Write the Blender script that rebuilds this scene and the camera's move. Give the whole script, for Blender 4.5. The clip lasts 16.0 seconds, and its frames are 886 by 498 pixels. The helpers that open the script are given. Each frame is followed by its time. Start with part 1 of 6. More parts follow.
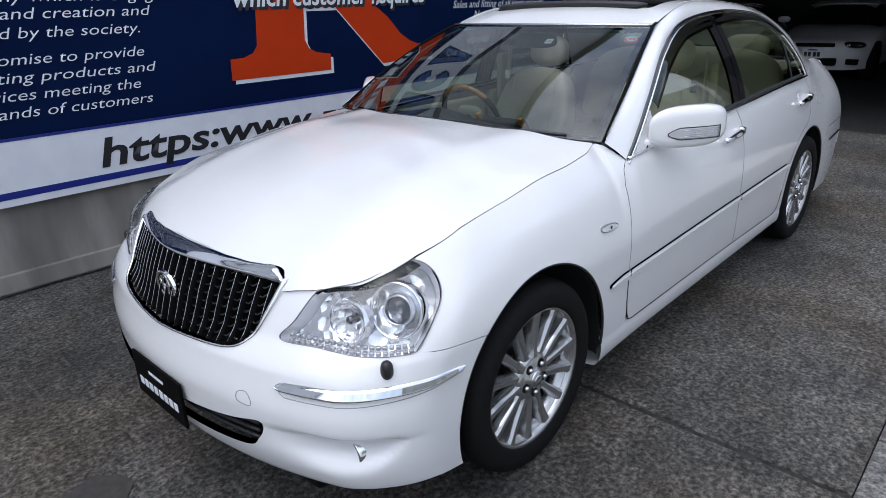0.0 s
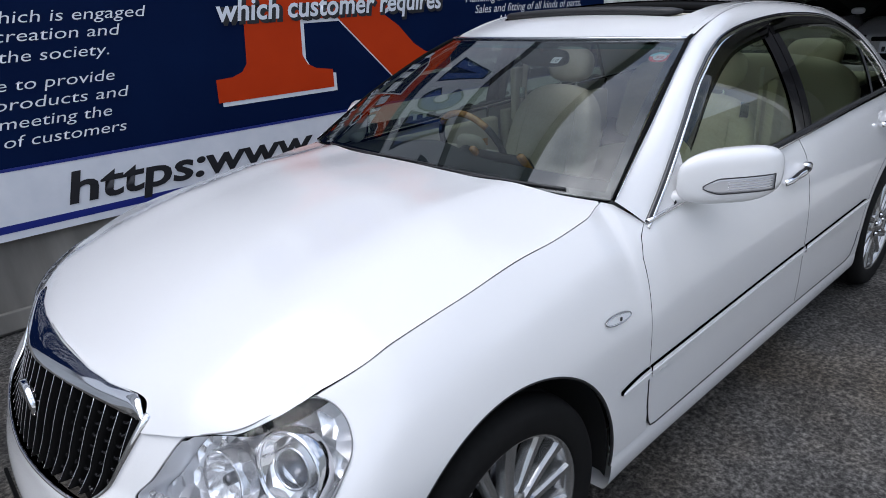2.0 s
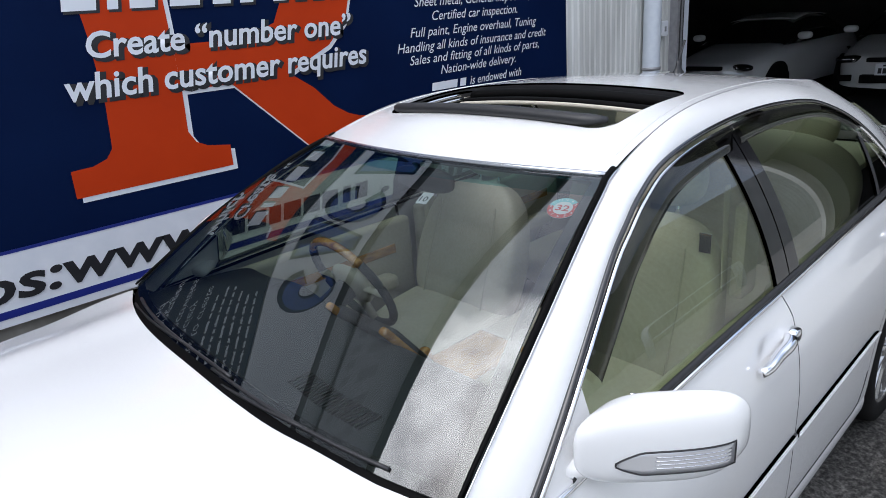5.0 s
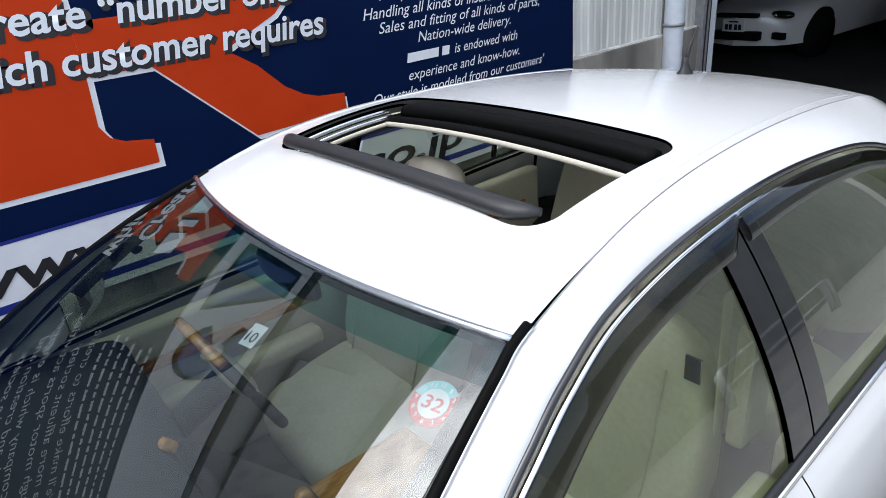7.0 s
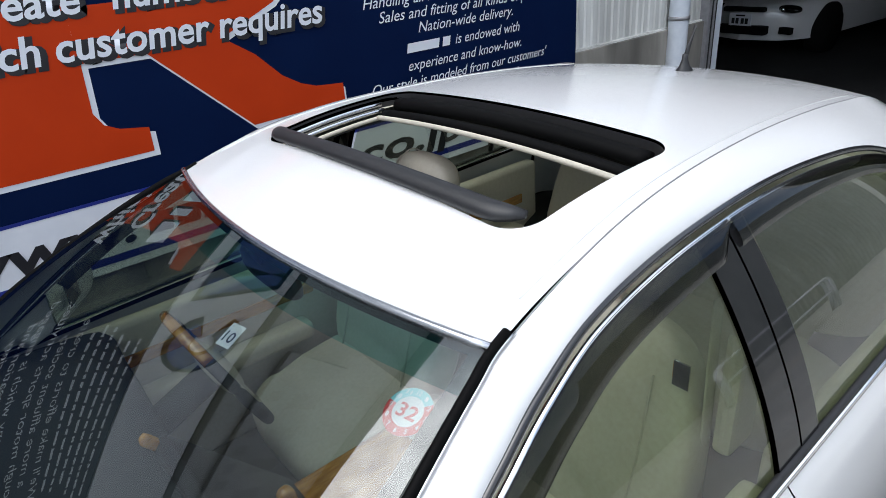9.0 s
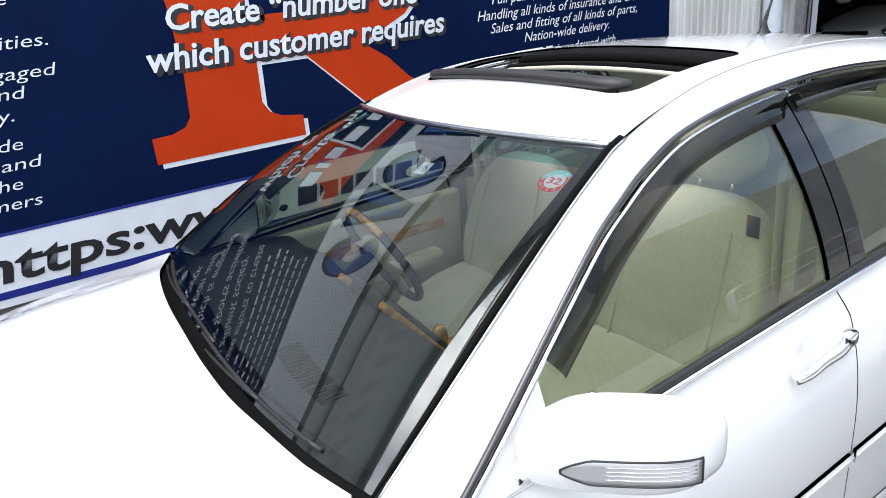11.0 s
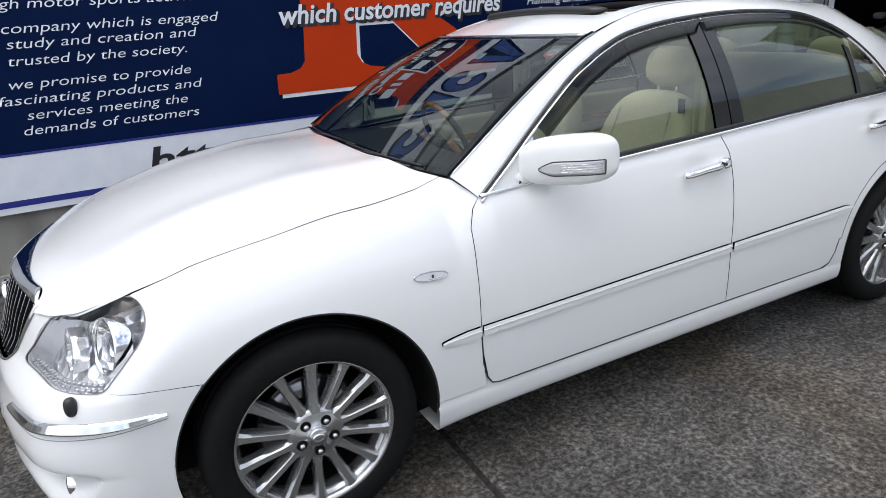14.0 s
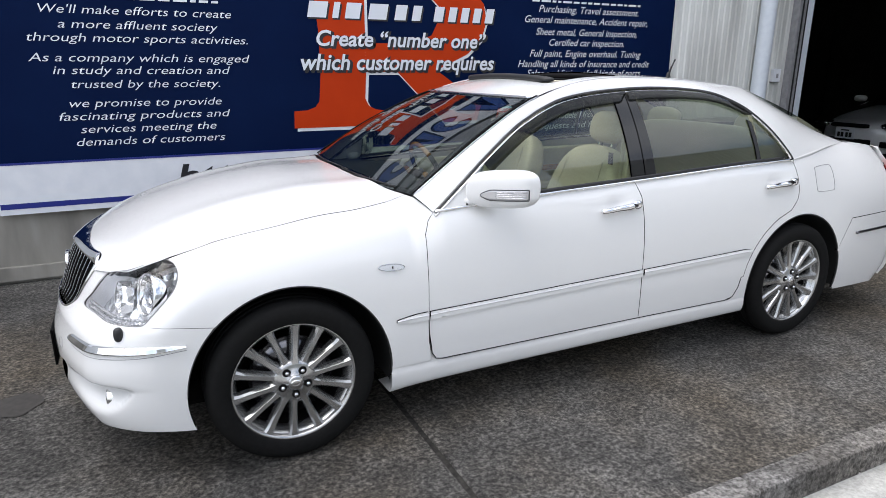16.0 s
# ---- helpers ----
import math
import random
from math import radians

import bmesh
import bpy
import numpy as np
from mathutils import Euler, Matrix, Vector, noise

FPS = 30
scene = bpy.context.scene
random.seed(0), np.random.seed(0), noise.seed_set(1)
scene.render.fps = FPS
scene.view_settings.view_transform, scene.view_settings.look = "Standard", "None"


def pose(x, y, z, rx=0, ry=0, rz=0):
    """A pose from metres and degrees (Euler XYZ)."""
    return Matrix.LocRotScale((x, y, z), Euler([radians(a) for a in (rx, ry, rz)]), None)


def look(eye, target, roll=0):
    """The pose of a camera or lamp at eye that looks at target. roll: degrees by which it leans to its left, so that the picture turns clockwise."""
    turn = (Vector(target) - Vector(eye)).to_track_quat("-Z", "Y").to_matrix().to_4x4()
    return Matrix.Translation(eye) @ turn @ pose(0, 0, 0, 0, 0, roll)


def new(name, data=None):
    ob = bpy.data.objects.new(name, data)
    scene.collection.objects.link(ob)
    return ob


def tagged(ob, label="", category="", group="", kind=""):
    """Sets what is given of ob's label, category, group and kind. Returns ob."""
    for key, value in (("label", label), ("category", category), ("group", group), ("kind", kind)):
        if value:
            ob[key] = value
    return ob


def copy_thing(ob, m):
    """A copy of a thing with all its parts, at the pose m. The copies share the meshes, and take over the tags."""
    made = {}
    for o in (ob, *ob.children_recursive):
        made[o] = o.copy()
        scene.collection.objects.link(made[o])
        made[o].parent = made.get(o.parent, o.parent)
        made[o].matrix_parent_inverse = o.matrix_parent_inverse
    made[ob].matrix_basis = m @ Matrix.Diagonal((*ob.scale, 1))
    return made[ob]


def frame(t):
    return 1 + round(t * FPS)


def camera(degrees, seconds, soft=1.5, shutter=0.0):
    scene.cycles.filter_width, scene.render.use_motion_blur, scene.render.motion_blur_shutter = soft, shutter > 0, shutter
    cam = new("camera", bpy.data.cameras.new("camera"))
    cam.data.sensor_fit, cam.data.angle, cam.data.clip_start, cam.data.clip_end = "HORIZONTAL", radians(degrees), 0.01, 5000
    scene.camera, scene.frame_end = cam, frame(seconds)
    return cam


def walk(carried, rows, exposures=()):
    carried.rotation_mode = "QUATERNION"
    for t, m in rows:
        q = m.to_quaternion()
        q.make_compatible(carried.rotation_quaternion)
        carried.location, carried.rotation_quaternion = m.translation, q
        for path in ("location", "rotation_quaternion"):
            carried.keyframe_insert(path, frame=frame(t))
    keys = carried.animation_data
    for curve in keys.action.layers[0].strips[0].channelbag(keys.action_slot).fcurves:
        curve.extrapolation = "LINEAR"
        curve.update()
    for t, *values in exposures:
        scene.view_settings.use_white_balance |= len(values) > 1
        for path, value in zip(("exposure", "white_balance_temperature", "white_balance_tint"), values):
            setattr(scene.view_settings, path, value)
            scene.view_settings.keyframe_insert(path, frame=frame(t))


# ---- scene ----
cam = camera(69.8, 16.0, 0.7)
PATH = [
    (0, (-1.489, -1.858, 1.48), (-0.135, -0.577, 0.756), -1.6),
    (0.5, (-1.389, -1.843, 1.471), (-0.04, -0.556, 0.746), -1.8),
    (1, (-1.217, -1.774, 1.477), (0.061, -0.431, 0.726), -1.7),
    (1.5, (-1.069, -1.714, 1.481), (0.171, -0.332, 0.738), -2.9),
    (2, (-0.881, -1.651, 1.518), (0.354, -0.253, 0.797), -3.3),
    (2.5, (-0.679, -1.625, 1.545), (0.558, -0.193, 0.895), -2.5),
    (3, (-0.574, -1.582, 1.558), (0.669, -0.159, 0.904), -3.0),
    (3.5, (-0.429, -1.52, 1.596), (0.813, -0.093, 0.947), -2.9),
    (4, (-0.286, -1.442, 1.618), (0.96, -0.015, 0.975), -4.2),
    (4.2, (-0.233, -1.426, 1.645), (1.021, -0.009, 0.995), -4.0),
    (6.3, (0.484, -1.15, 1.803), (1.681, 0.256, 1.035), -6.6),
    (6.5, (0.544, -1.121, 1.821), (1.726, 0.277, 1.014), -6.2),
    (7, (0.707, -1.072, 1.847), (1.835, 0.343, 0.994), -5.4),
    (7.5, (0.805, -1.041, 1.885), (1.982, 0.298, 0.977), -3.5),
    (8, (0.83, -1.017, 1.873), (1.976, 0.367, 0.995), -3.6),
    (8.2, (0.833, -1.02, 1.871), (1.961, 0.376, 0.989), -3.7),
    (10.3, (0.464, -1.247, 1.765), (1.537, 0.254, 0.993), -8.4),
    (10.5, (0.424, -1.285, 1.743), (1.467, 0.256, 1.012), -9.0),
    (11, (0.296, -1.446, 1.663), (1.236, 0.164, 0.94), -6.6),
    (11.5, (0.193, -1.555, 1.621), (1.048, 0.107, 0.91), -7.6),
    (12, (0.054, -1.677, 1.55), (0.982, -0.031, 0.896), -7.0),
    (12.5, (-0.08, -1.831, 1.515), (0.837, -0.18, 0.857), -7.6),
    (13, (-0.136, -2.041, 1.455), (0.61, -0.305, 0.8), -7.2),
    (13.5, (-0.195, -2.249, 1.457), (0.524, -0.522, 0.751), -5.1),
    (14, (-0.334, -2.441, 1.457), (0.498, -0.755, 0.775), -4.1),
    (14.5, (-0.445, -2.599, 1.485), (0.43, -0.916, 0.851), -4.2),
    (15, (-0.442, -2.781, 1.477), (0.4, -1.088, 0.823), -3.0),
    (15.5, (-0.411, -2.964, 1.482), (0.353, -1.232, 0.838), -1.3),
    (16, (-0.453, -3.092, 1.491), (0.384, -1.359, 0.947), 0.1),
]
EXPOSURE = [(0, 0.16, 5850, 12), (2.0, 0.08, 5900, 12), (4.2, 0.12, 5950, 11), (6.3, 0.94, 6050, 11), (7.0, 0.70, 6050, 10), (7.6, 0.42, 6000, 9), (8.2, 0.38, 6000, 9), (10.3, 0.90, 6200, 9), (11.0, 1.08, 6200, 9), (11.5, 1.04, 6200, 9), (12.5, 0.48, 6200, 9), (14.0, 0.50, 6250, 11), (15.0, 0.62, 6300, 11), (16.0, 0.60, 6300, 11)]
walk(cam, [(t, look(eye, target, roll)) for t, eye, target, roll in PATH], EXPOSURE)

# ---- light ----
world = bpy.data.worlds.new("sky")
scene.world = world
world.use_nodes = True
wn = world.node_tree.nodes
wl = world.node_tree.links
sky = wn.new("ShaderNodeTexSky")
sky.sky_type, sky.sun_disc = "NISHITA", False
sky.sun_elevation, sky.sun_rotation = radians(68), radians(286)
sky.air_density, sky.dust_density, sky.ozone_density = 1.0, 2.5, 1.0
# broken cloud over the whole sky
tc = wn.new("ShaderNodeTexCoord")
cn = wn.new("ShaderNodeTexNoise")
cn.inputs["Scale"].default_value, cn.inputs["Detail"].default_value, cn.inputs["Roughness"].default_value = 2.6, 8, 0.62
wl.new(tc.outputs["Generated"], cn.inputs["Vector"])
cr = wn.new("ShaderNodeValToRGB")
cr.color_ramp.elements[0].position, cr.color_ramp.elements[1].position = 0.38, 0.62
wl.new(cn.outputs["Fac"], cr.inputs["Fac"])
mixw = wn.new("ShaderNodeMix")
mixw.data_type = "RGBA"
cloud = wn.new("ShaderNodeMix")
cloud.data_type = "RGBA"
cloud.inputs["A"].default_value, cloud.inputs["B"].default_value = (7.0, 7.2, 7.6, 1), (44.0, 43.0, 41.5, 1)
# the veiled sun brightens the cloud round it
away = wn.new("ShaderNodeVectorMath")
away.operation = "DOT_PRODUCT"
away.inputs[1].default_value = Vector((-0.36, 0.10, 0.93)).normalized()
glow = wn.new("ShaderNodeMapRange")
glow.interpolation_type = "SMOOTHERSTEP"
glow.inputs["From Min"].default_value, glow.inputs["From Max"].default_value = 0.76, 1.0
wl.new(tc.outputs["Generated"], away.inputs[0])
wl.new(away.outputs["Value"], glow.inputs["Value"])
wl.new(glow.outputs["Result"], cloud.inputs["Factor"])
wl.new(cr.outputs["Color"], mixw.inputs["Factor"])
wl.new(sky.outputs["Color"], mixw.inputs["A"])
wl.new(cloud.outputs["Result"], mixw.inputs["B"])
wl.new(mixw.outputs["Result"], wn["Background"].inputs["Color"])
wn["Background"].inputs["Strength"].default_value = 0.15
sun = new("sun", bpy.data.lights.new("sun", "SUN"))
sun.data.energy, sun.data.angle, sun.data.color = 0.5, radians(120), (1.0, 0.97, 0.92)
sun.matrix_world = look((0, 0, 20), (6.0, 0.5, 4))


# ---- materials ----
def shader(name, base=(0.8, 0.8, 0.8), rough=0.5, metal=0.0, coat=0.0, spec=0.5):
    m = bpy.data.materials.new(name)
    m.use_nodes = True
    b = m.node_tree.nodes["Principled BSDF"]
    b.inputs["Base Color"].default_value = (*base, 1)
    b.inputs["Roughness"].default_value, b.inputs["Metallic"].default_value = rough, metal
    b.inputs["Coat Weight"].default_value, b.inputs["Coat Roughness"].default_value = coat, 0.03
    b.inputs["Specular IOR Level"].default_value = spec
    return m


def grain(m, scale, dark, light, rough=(0.4, 0.6), bump=0.0, detail=6, stretch=(1, 1, 1), stain=0.0, stain_scale=1.5, bump_scale=None):
    """Two scales of variation on a material: fine grain in colour, roughness and relief, and broad stains."""
    nt = m.node_tree
    b = nt.nodes["Principled BSDF"]
    geo = nt.nodes.new("ShaderNodeTexCoord")
    mp = nt.nodes.new("ShaderNodeMapping")
    mp.inputs["Scale"].default_value = stretch
    nt.links.new(geo.outputs["Object"], mp.inputs["Vector"])
    n1 = nt.nodes.new("ShaderNodeTexNoise")
    n1.inputs["Scale"].default_value, n1.inputs["Detail"].default_value = scale, detail
    nt.links.new(mp.outputs["Vector"], n1.inputs["Vector"])
    ramp = nt.nodes.new("ShaderNodeValToRGB")
    ramp.color_ramp.elements[0].position, ramp.color_ramp.elements[1].position = 0.3, 0.7
    ramp.color_ramp.elements[0].color, ramp.color_ramp.elements[1].color = (*dark, 1), (*light, 1)
    nt.links.new(n1.outputs["Fac"], ramp.inputs["Fac"])
    out = ramp.outputs["Color"]
    if stain:
        n2 = nt.nodes.new("ShaderNodeTexNoise")
        n2.inputs["Scale"].default_value, n2.inputs["Detail"].default_value = stain_scale, 5
        nt.links.new(mp.outputs["Vector"], n2.inputs["Vector"])
        r2 = nt.nodes.new("ShaderNodeMapRange")
        r2.inputs["From Min"].default_value, r2.inputs["From Max"].default_value = 0.35, 0.65
        r2.inputs["To Min"].default_value, r2.inputs["To Max"].default_value = 1 - stain, 1 + stain * 0.6
        nt.links.new(n2.outputs["Fac"], r2.inputs["Value"])
        mul = nt.nodes.new("ShaderNodeVectorMath")
        mul.operation = "SCALE"
        nt.links.new(out, mul.inputs[0])
        nt.links.new(r2.outputs["Result"], mul.inputs["Scale"])
        out = mul.outputs["Vector"]
    nt.links.new(out, b.inputs["Base Color"])
    rr = nt.nodes.new("ShaderNodeMapRange")
    rr.inputs["To Min"].default_value, rr.inputs["To Max"].default_value = rough
    nt.links.new(n1.outputs["Fac"], rr.inputs["Value"])
    nt.links.new(rr.outputs["Result"], b.inputs["Roughness"])
    if bump:
        bp = nt.nodes.new("ShaderNodeBump")
        bp.inputs["Strength"].default_value, bp.inputs["Distance"].default_value = 1.0, bump
        src = n1
        if bump_scale:
            src = nt.nodes.new("ShaderNodeTexNoise")
            src.inputs["Scale"].default_value, src.inputs["Detail"].default_value = bump_scale, 4
            nt.links.new(mp.outputs["Vector"], src.inputs["Vector"])
        nt.links.new(src.outputs["Fac"], bp.inputs["Height"])
        nt.links.new(bp.outputs["Normal"], b.inputs["Normal"])
    return m


def glass_sheet(name, tint, base=0.085, gloss_rough=0.0):
    """A thin tinted pane: clear through, with a mirror that grows towards grazing."""
    m = bpy.data.materials.new(name)
    m.use_nodes = True
    nt = m.node_tree
    nt.nodes.remove(nt.nodes["Principled BSDF"])
    tr, gl, lw, pw, ma, mx = (nt.nodes.new("ShaderNode" + k) for k in ("BsdfTransparent", "BsdfGlossy", "LayerWeight", "Math", "Math", "MixShader"))
    tr.inputs["Color"].default_value = (*tint, 1)
    gl.inputs["Roughness"].default_value = gloss_rough
    lw.inputs["Blend"].default_value = 0.5
    pw.operation, ma.operation = "POWER", "MULTIPLY_ADD"
    pw.inputs[1].default_value = 3.6
    ma.inputs[1].default_value, ma.inputs[2].default_value = 0.9, base
    nt.links.new(lw.outputs["Facing"], pw.inputs[0])
    nt.links.new(pw.outputs[0], ma.inputs[0])
    nt.links.new(ma.outputs[0], mx.inputs[0])
    nt.links.new(tr.outputs[0], mx.inputs[1])
    nt.links.new(gl.outputs[0], mx.inputs[2])
    nt.links.new(mx.outputs[0], nt.nodes["Material Output"].inputs["Surface"])
    return m


PAINT = grain(shader("white_pearl_paint", rough=0.28, coat=1.0), 900, (0.71, 0.71, 0.705), (0.745, 0.745, 0.74), rough=(0.24, 0.32))
CHROME = shader("chrome", (0.88, 0.88, 0.89), 0.06, 1.0)
SATIN = shader("satin_chrome", (0.62, 0.63, 0.65), 0.22, 1.0)
ALLOY = grain(shader("silver_alloy", metal=0.85), 300, (0.40, 0.40, 0.395), (0.49, 0.49, 0.485), rough=(0.15, 0.23))
DARK_CHROME = shader("smoked_chrome", (0.16, 0.16, 0.17), 0.16, 0.9)
RUBBER = grain(shader("tyre_rubber", spec=0.15), 60, (0.005, 0.005, 0.005), (0.009, 0.009, 0.009), rough=(0.7, 0.9), bump=0.0004)
BLACK = grain(shader("black_plastic"), 200, (0.012, 0.012, 0.013), (0.02, 0.02, 0.021), rough=(0.4, 0.55))
GLOSS_BLACK = shader("gloss_black", (0.012, 0.012, 0.013), 0.08, 0.0, 0.6)
# near-black for hollows and recesses; their shade is put into the colour
CAVITY_SHADE = shader("dark_cavity", (0.006, 0.006, 0.006), 0.9, spec=0.1)
PILLAR = shader("pillar_film", (0.010, 0.010, 0.011), 0.05)
SCREEN = glass_sheet("windscreen_glass", (0.52, 0.575, 0.55), 0.10)
BAND = glass_sheet("teal_shade_band", (0.22, 0.46, 0.46))
PANE = glass_sheet("green_side_glass", (0.66, 0.74, 0.57), 0.095)
REAR_PANE = glass_sheet("grey_green_side_glass", (0.50, 0.56, 0.45), 0.10)
PRIVACY = glass_sheet("rear_side_glass", (0.40, 0.46, 0.40))
VISOR = glass_sheet("smoked_acrylic", (0.15, 0.147, 0.14), 0.03)
LINE_TRIM = shader("brushed_trim", (0.80, 0.80, 0.81), 0.42, 0.55)
LENS = glass_sheet("lamp_lens", (0.95, 0.96, 0.97), 0.04)
LEATHER = grain(shader("cream_leather"), 90, (0.53, 0.485, 0.395), (0.58, 0.535, 0.445), rough=(0.45, 0.6), bump=0.0004, detail=3, stain=0.10)
TRIM = grain(shader("cream_trim"), 200, (0.46, 0.42, 0.34), (0.52, 0.48, 0.40), rough=(0.6, 0.8))
DASH = grain(shader("grey_dashboard"), 9, (0.026, 0.029, 0.032), (0.032, 0.035, 0.038), rough=(0.65, 0.75), detail=2)
WOOD = grain(shader("lacquered_wood", coat=1.0), 14, (0.30, 0.12, 0.03), (0.62, 0.33, 0.09), rough=(0.2, 0.3), stretch=(1, 5, 5))
CARPET = grain(shader("car_carpet"), 900, (0.10, 0.09, 0.075), (0.16, 0.15, 0.12), rough=(0.9, 1.0))
REFLECTOR = shader("lamp_reflector", (0.94, 0.94, 0.95), 0.04, 1.0)
HOUSING = shader("silver_lamp_housing", (0.90, 0.90, 0.91), 0.30, 0.25)
FACETS = shader("faceted_reflector", (0.92, 0.92, 0.93), 0.20, 0.8)
vo, vb, vt = (FACETS.node_tree.nodes.new("ShaderNode" + k) for k in ("TexVoronoi", "Bump", "TexCoord"))
vo.inputs["Scale"].default_value, vb.inputs["Distance"].default_value = 24.0, 0.02
FACETS.node_tree.links.new(vt.outputs["Object"], vo.inputs["Vector"])
FACETS.node_tree.links.new(vo.outputs["Distance"], vb.inputs["Height"])
FACETS.node_tree.links.new(vb.outputs["Normal"], FACETS.node_tree.nodes["Principled BSDF"].inputs["Normal"])
MATT_BLACK = shader("matt_black_plastic", (0.003, 0.003, 0.003), 0.6, spec=0.06)
AMBER = shader("lamp_clear_plastic", (0.55, 0.55, 0.56), 0.15, 0.5)
WHITE = grain(shader("white_film"), 8, (0.70, 0.72, 0.76), (0.78, 0.79, 0.82), rough=(0.35, 0.5))
NAVY = grain(shader("navy_film", spec=0.04), 2.0, (0.0024, 0.0085, 0.040), (0.0034, 0.0115, 0.050), rough=(0.55, 0.65))
ROYAL = shader("royal_blue_film", (0.012, 0.022, 0.20), 0.4)
ORANGE = grain(shader("orange_film", spec=0.12), 3.0, (0.47, 0.036, 0.004), (0.53, 0.044, 0.005), rough=(0.45, 0.55))
INK = shader("black_ink", (0.015, 0.015, 0.018), 0.45)
TEXT_WHITE = shader("white_ink", (0.76, 0.78, 0.82), 0.45)
LOGO_BLUE = grain(shader("blue_logo_film"), 6, (0.018, 0.065, 0.28), (0.024, 0.085, 0.34), rough=(0.35, 0.45))
RED_INK = shader("red_ink", (0.62, 0.05, 0.05), 0.5)
CYAN_INK = shader("cyan_ink", (0.25, 0.62, 0.68), 0.5)


# ---- building helpers ----
def mesh_of(bm, name, smooth=True):
    me = bpy.data.meshes.new(name)
    bm.to_mesh(me)
    bm.free()
    if smooth:
        for p in me.polygons:
            p.use_smooth = True
    return me


def part(name, bm, material, parent=None, label="", smooth=True):
    """One mesh object under a thing or a part."""
    me = bm if isinstance(bm, bpy.types.Mesh) else mesh_of(bm, name, smooth)
    if not me.materials:
        me.materials.append(material)
    ob = new(name, me)
    ob.parent = parent
    return tagged(ob, label)


def empty(name, at=(0, 0, 0)):
    ob = new(name)
    ob.location = at
    ob.empty_display_size = 0.1
    return ob


def crisp(ob, angle=35):
    """Smooth shading with sharp edges past an angle."""
    me = ob.data
    bm = bmesh.new()
    bm.from_mesh(me)
    for e in bm.edges:
        e.smooth = len(e.link_faces) == 2 and e.calc_face_angle(0) < radians(angle)
    bm.to_mesh(me)
    bm.free()
    return ob


def box(bm, lo, hi, bevel=0.0, seg=2):
    r = bmesh.ops.create_cube(bm, size=1.0)
    vs = r["verts"]
    for v in vs:
        v.co = Vector([lo[i] + (v.co[i] + 0.5) * (hi[i] - lo[i]) for i in range(3)])
    if bevel:
        es = list({e for v in vs for e in v.link_edges})
        bmesh.ops.bevel(bm, geom=es, offset=bevel, segments=seg, profile=0.6, affect="EDGES")
    return bm


def boxed(lo, hi, bevel=0.0, seg=2):
    return box(bmesh.new(), lo, hi, bevel, seg)


def catmull(pts, n=12, closed=False):
    """A smooth line through control points."""
    p = np.asarray(pts, float)
    k = len(p)
    out = []
    for i in range(k if closed else k - 1):
        if closed:
            a, b, c, d = p[(i - 1) % k], p[i], p[(i + 1) % k], p[(i + 2) % k]
        else:
            a, b, c, d = p[max(i - 1, 0)], p[i], p[i + 1], p[min(i + 2, k - 1)]
        for t in np.linspace(0, 1, n, endpoint=False):
            out.append(0.5 * (2 * b + (c - a) * t + (2 * a - 5 * b + 4 * c - d) * t ** 2 + (3 * b - a - 3 * c + d) * t ** 3))
    if not closed:
        out.append(p[-1])
    return np.array(out)


def dense(pts, step=0.012, closed=True):
    """Straight runs cut into short steps."""
    p = [np.asarray(q, float) for q in pts]
    if closed:
        p.append(p[0])
    out = []
    for a, b in zip(p[:-1], p[1:]):
        n = max(1, int(np.ceil(np.linalg.norm(b - a) / step)))
        out += [a + (b - a) * i / n for i in range(n)]
    if not closed:
        out.append(p[-1])
    return np.array(out)


def inset(poly, d):
    """A closed outline drawn in by d."""
    p = np.asarray(poly, float)
    area = 0.5 * np.sum(p[:, 0] * np.roll(p[:, 1], -1) - np.roll(p[:, 0], -1) * p[:, 1])
    t = np.roll(p, -1, 0) - np.roll(p, 1, 0)
    t /= np.maximum(np.linalg.norm(t, axis=1, keepdims=True), 1e-9)
    return p + d * np.sign(area) * np.stack([-t[:, 1], t[:, 0]], -1)


def within(pts, poly):
    """Which points lie in a closed outline."""
    x, y = pts[:, 0][:, None], pts[:, 1][:, None]
    a, b = poly, np.roll(poly, -1, 0)
    cond = (a[None, :, 1] > y) != (b[None, :, 1] > y)
    with np.errstate(divide="ignore", invalid="ignore"):
        xi = a[None, :, 0] + (y - a[None, :, 1]) * (b[None, :, 0] - a[None, :, 0]) / (b[None, :, 1] - a[None, :, 1])
    return (np.sum(cond & (x < xi), axis=1) % 2) == 1


def skin_normals(f, uv):
    e = 1e-3
    du = f(uv[:, 0] + e, uv[:, 1]) - f(uv[:, 0] - e, uv[:, 1])
    dv = f(uv[:, 0], uv[:, 1] + e) - f(uv[:, 0], uv[:, 1] - e)
    n = np.cross(du, dv)
    n /= np.maximum(np.linalg.norm(n, axis=1, keepdims=True), 1e-12)
    p = f(uv[:, 0], uv[:, 1])
    c = np.clip(p[:, 0:1], 0.0, 3.2)
    away = p - np.concatenate([c, 0 * c, 0.55 + 0 * c], 1)
    s = np.sign(np.sum(n * away, axis=1, keepdims=True))
    s[s == 0] = 1
    return n * s


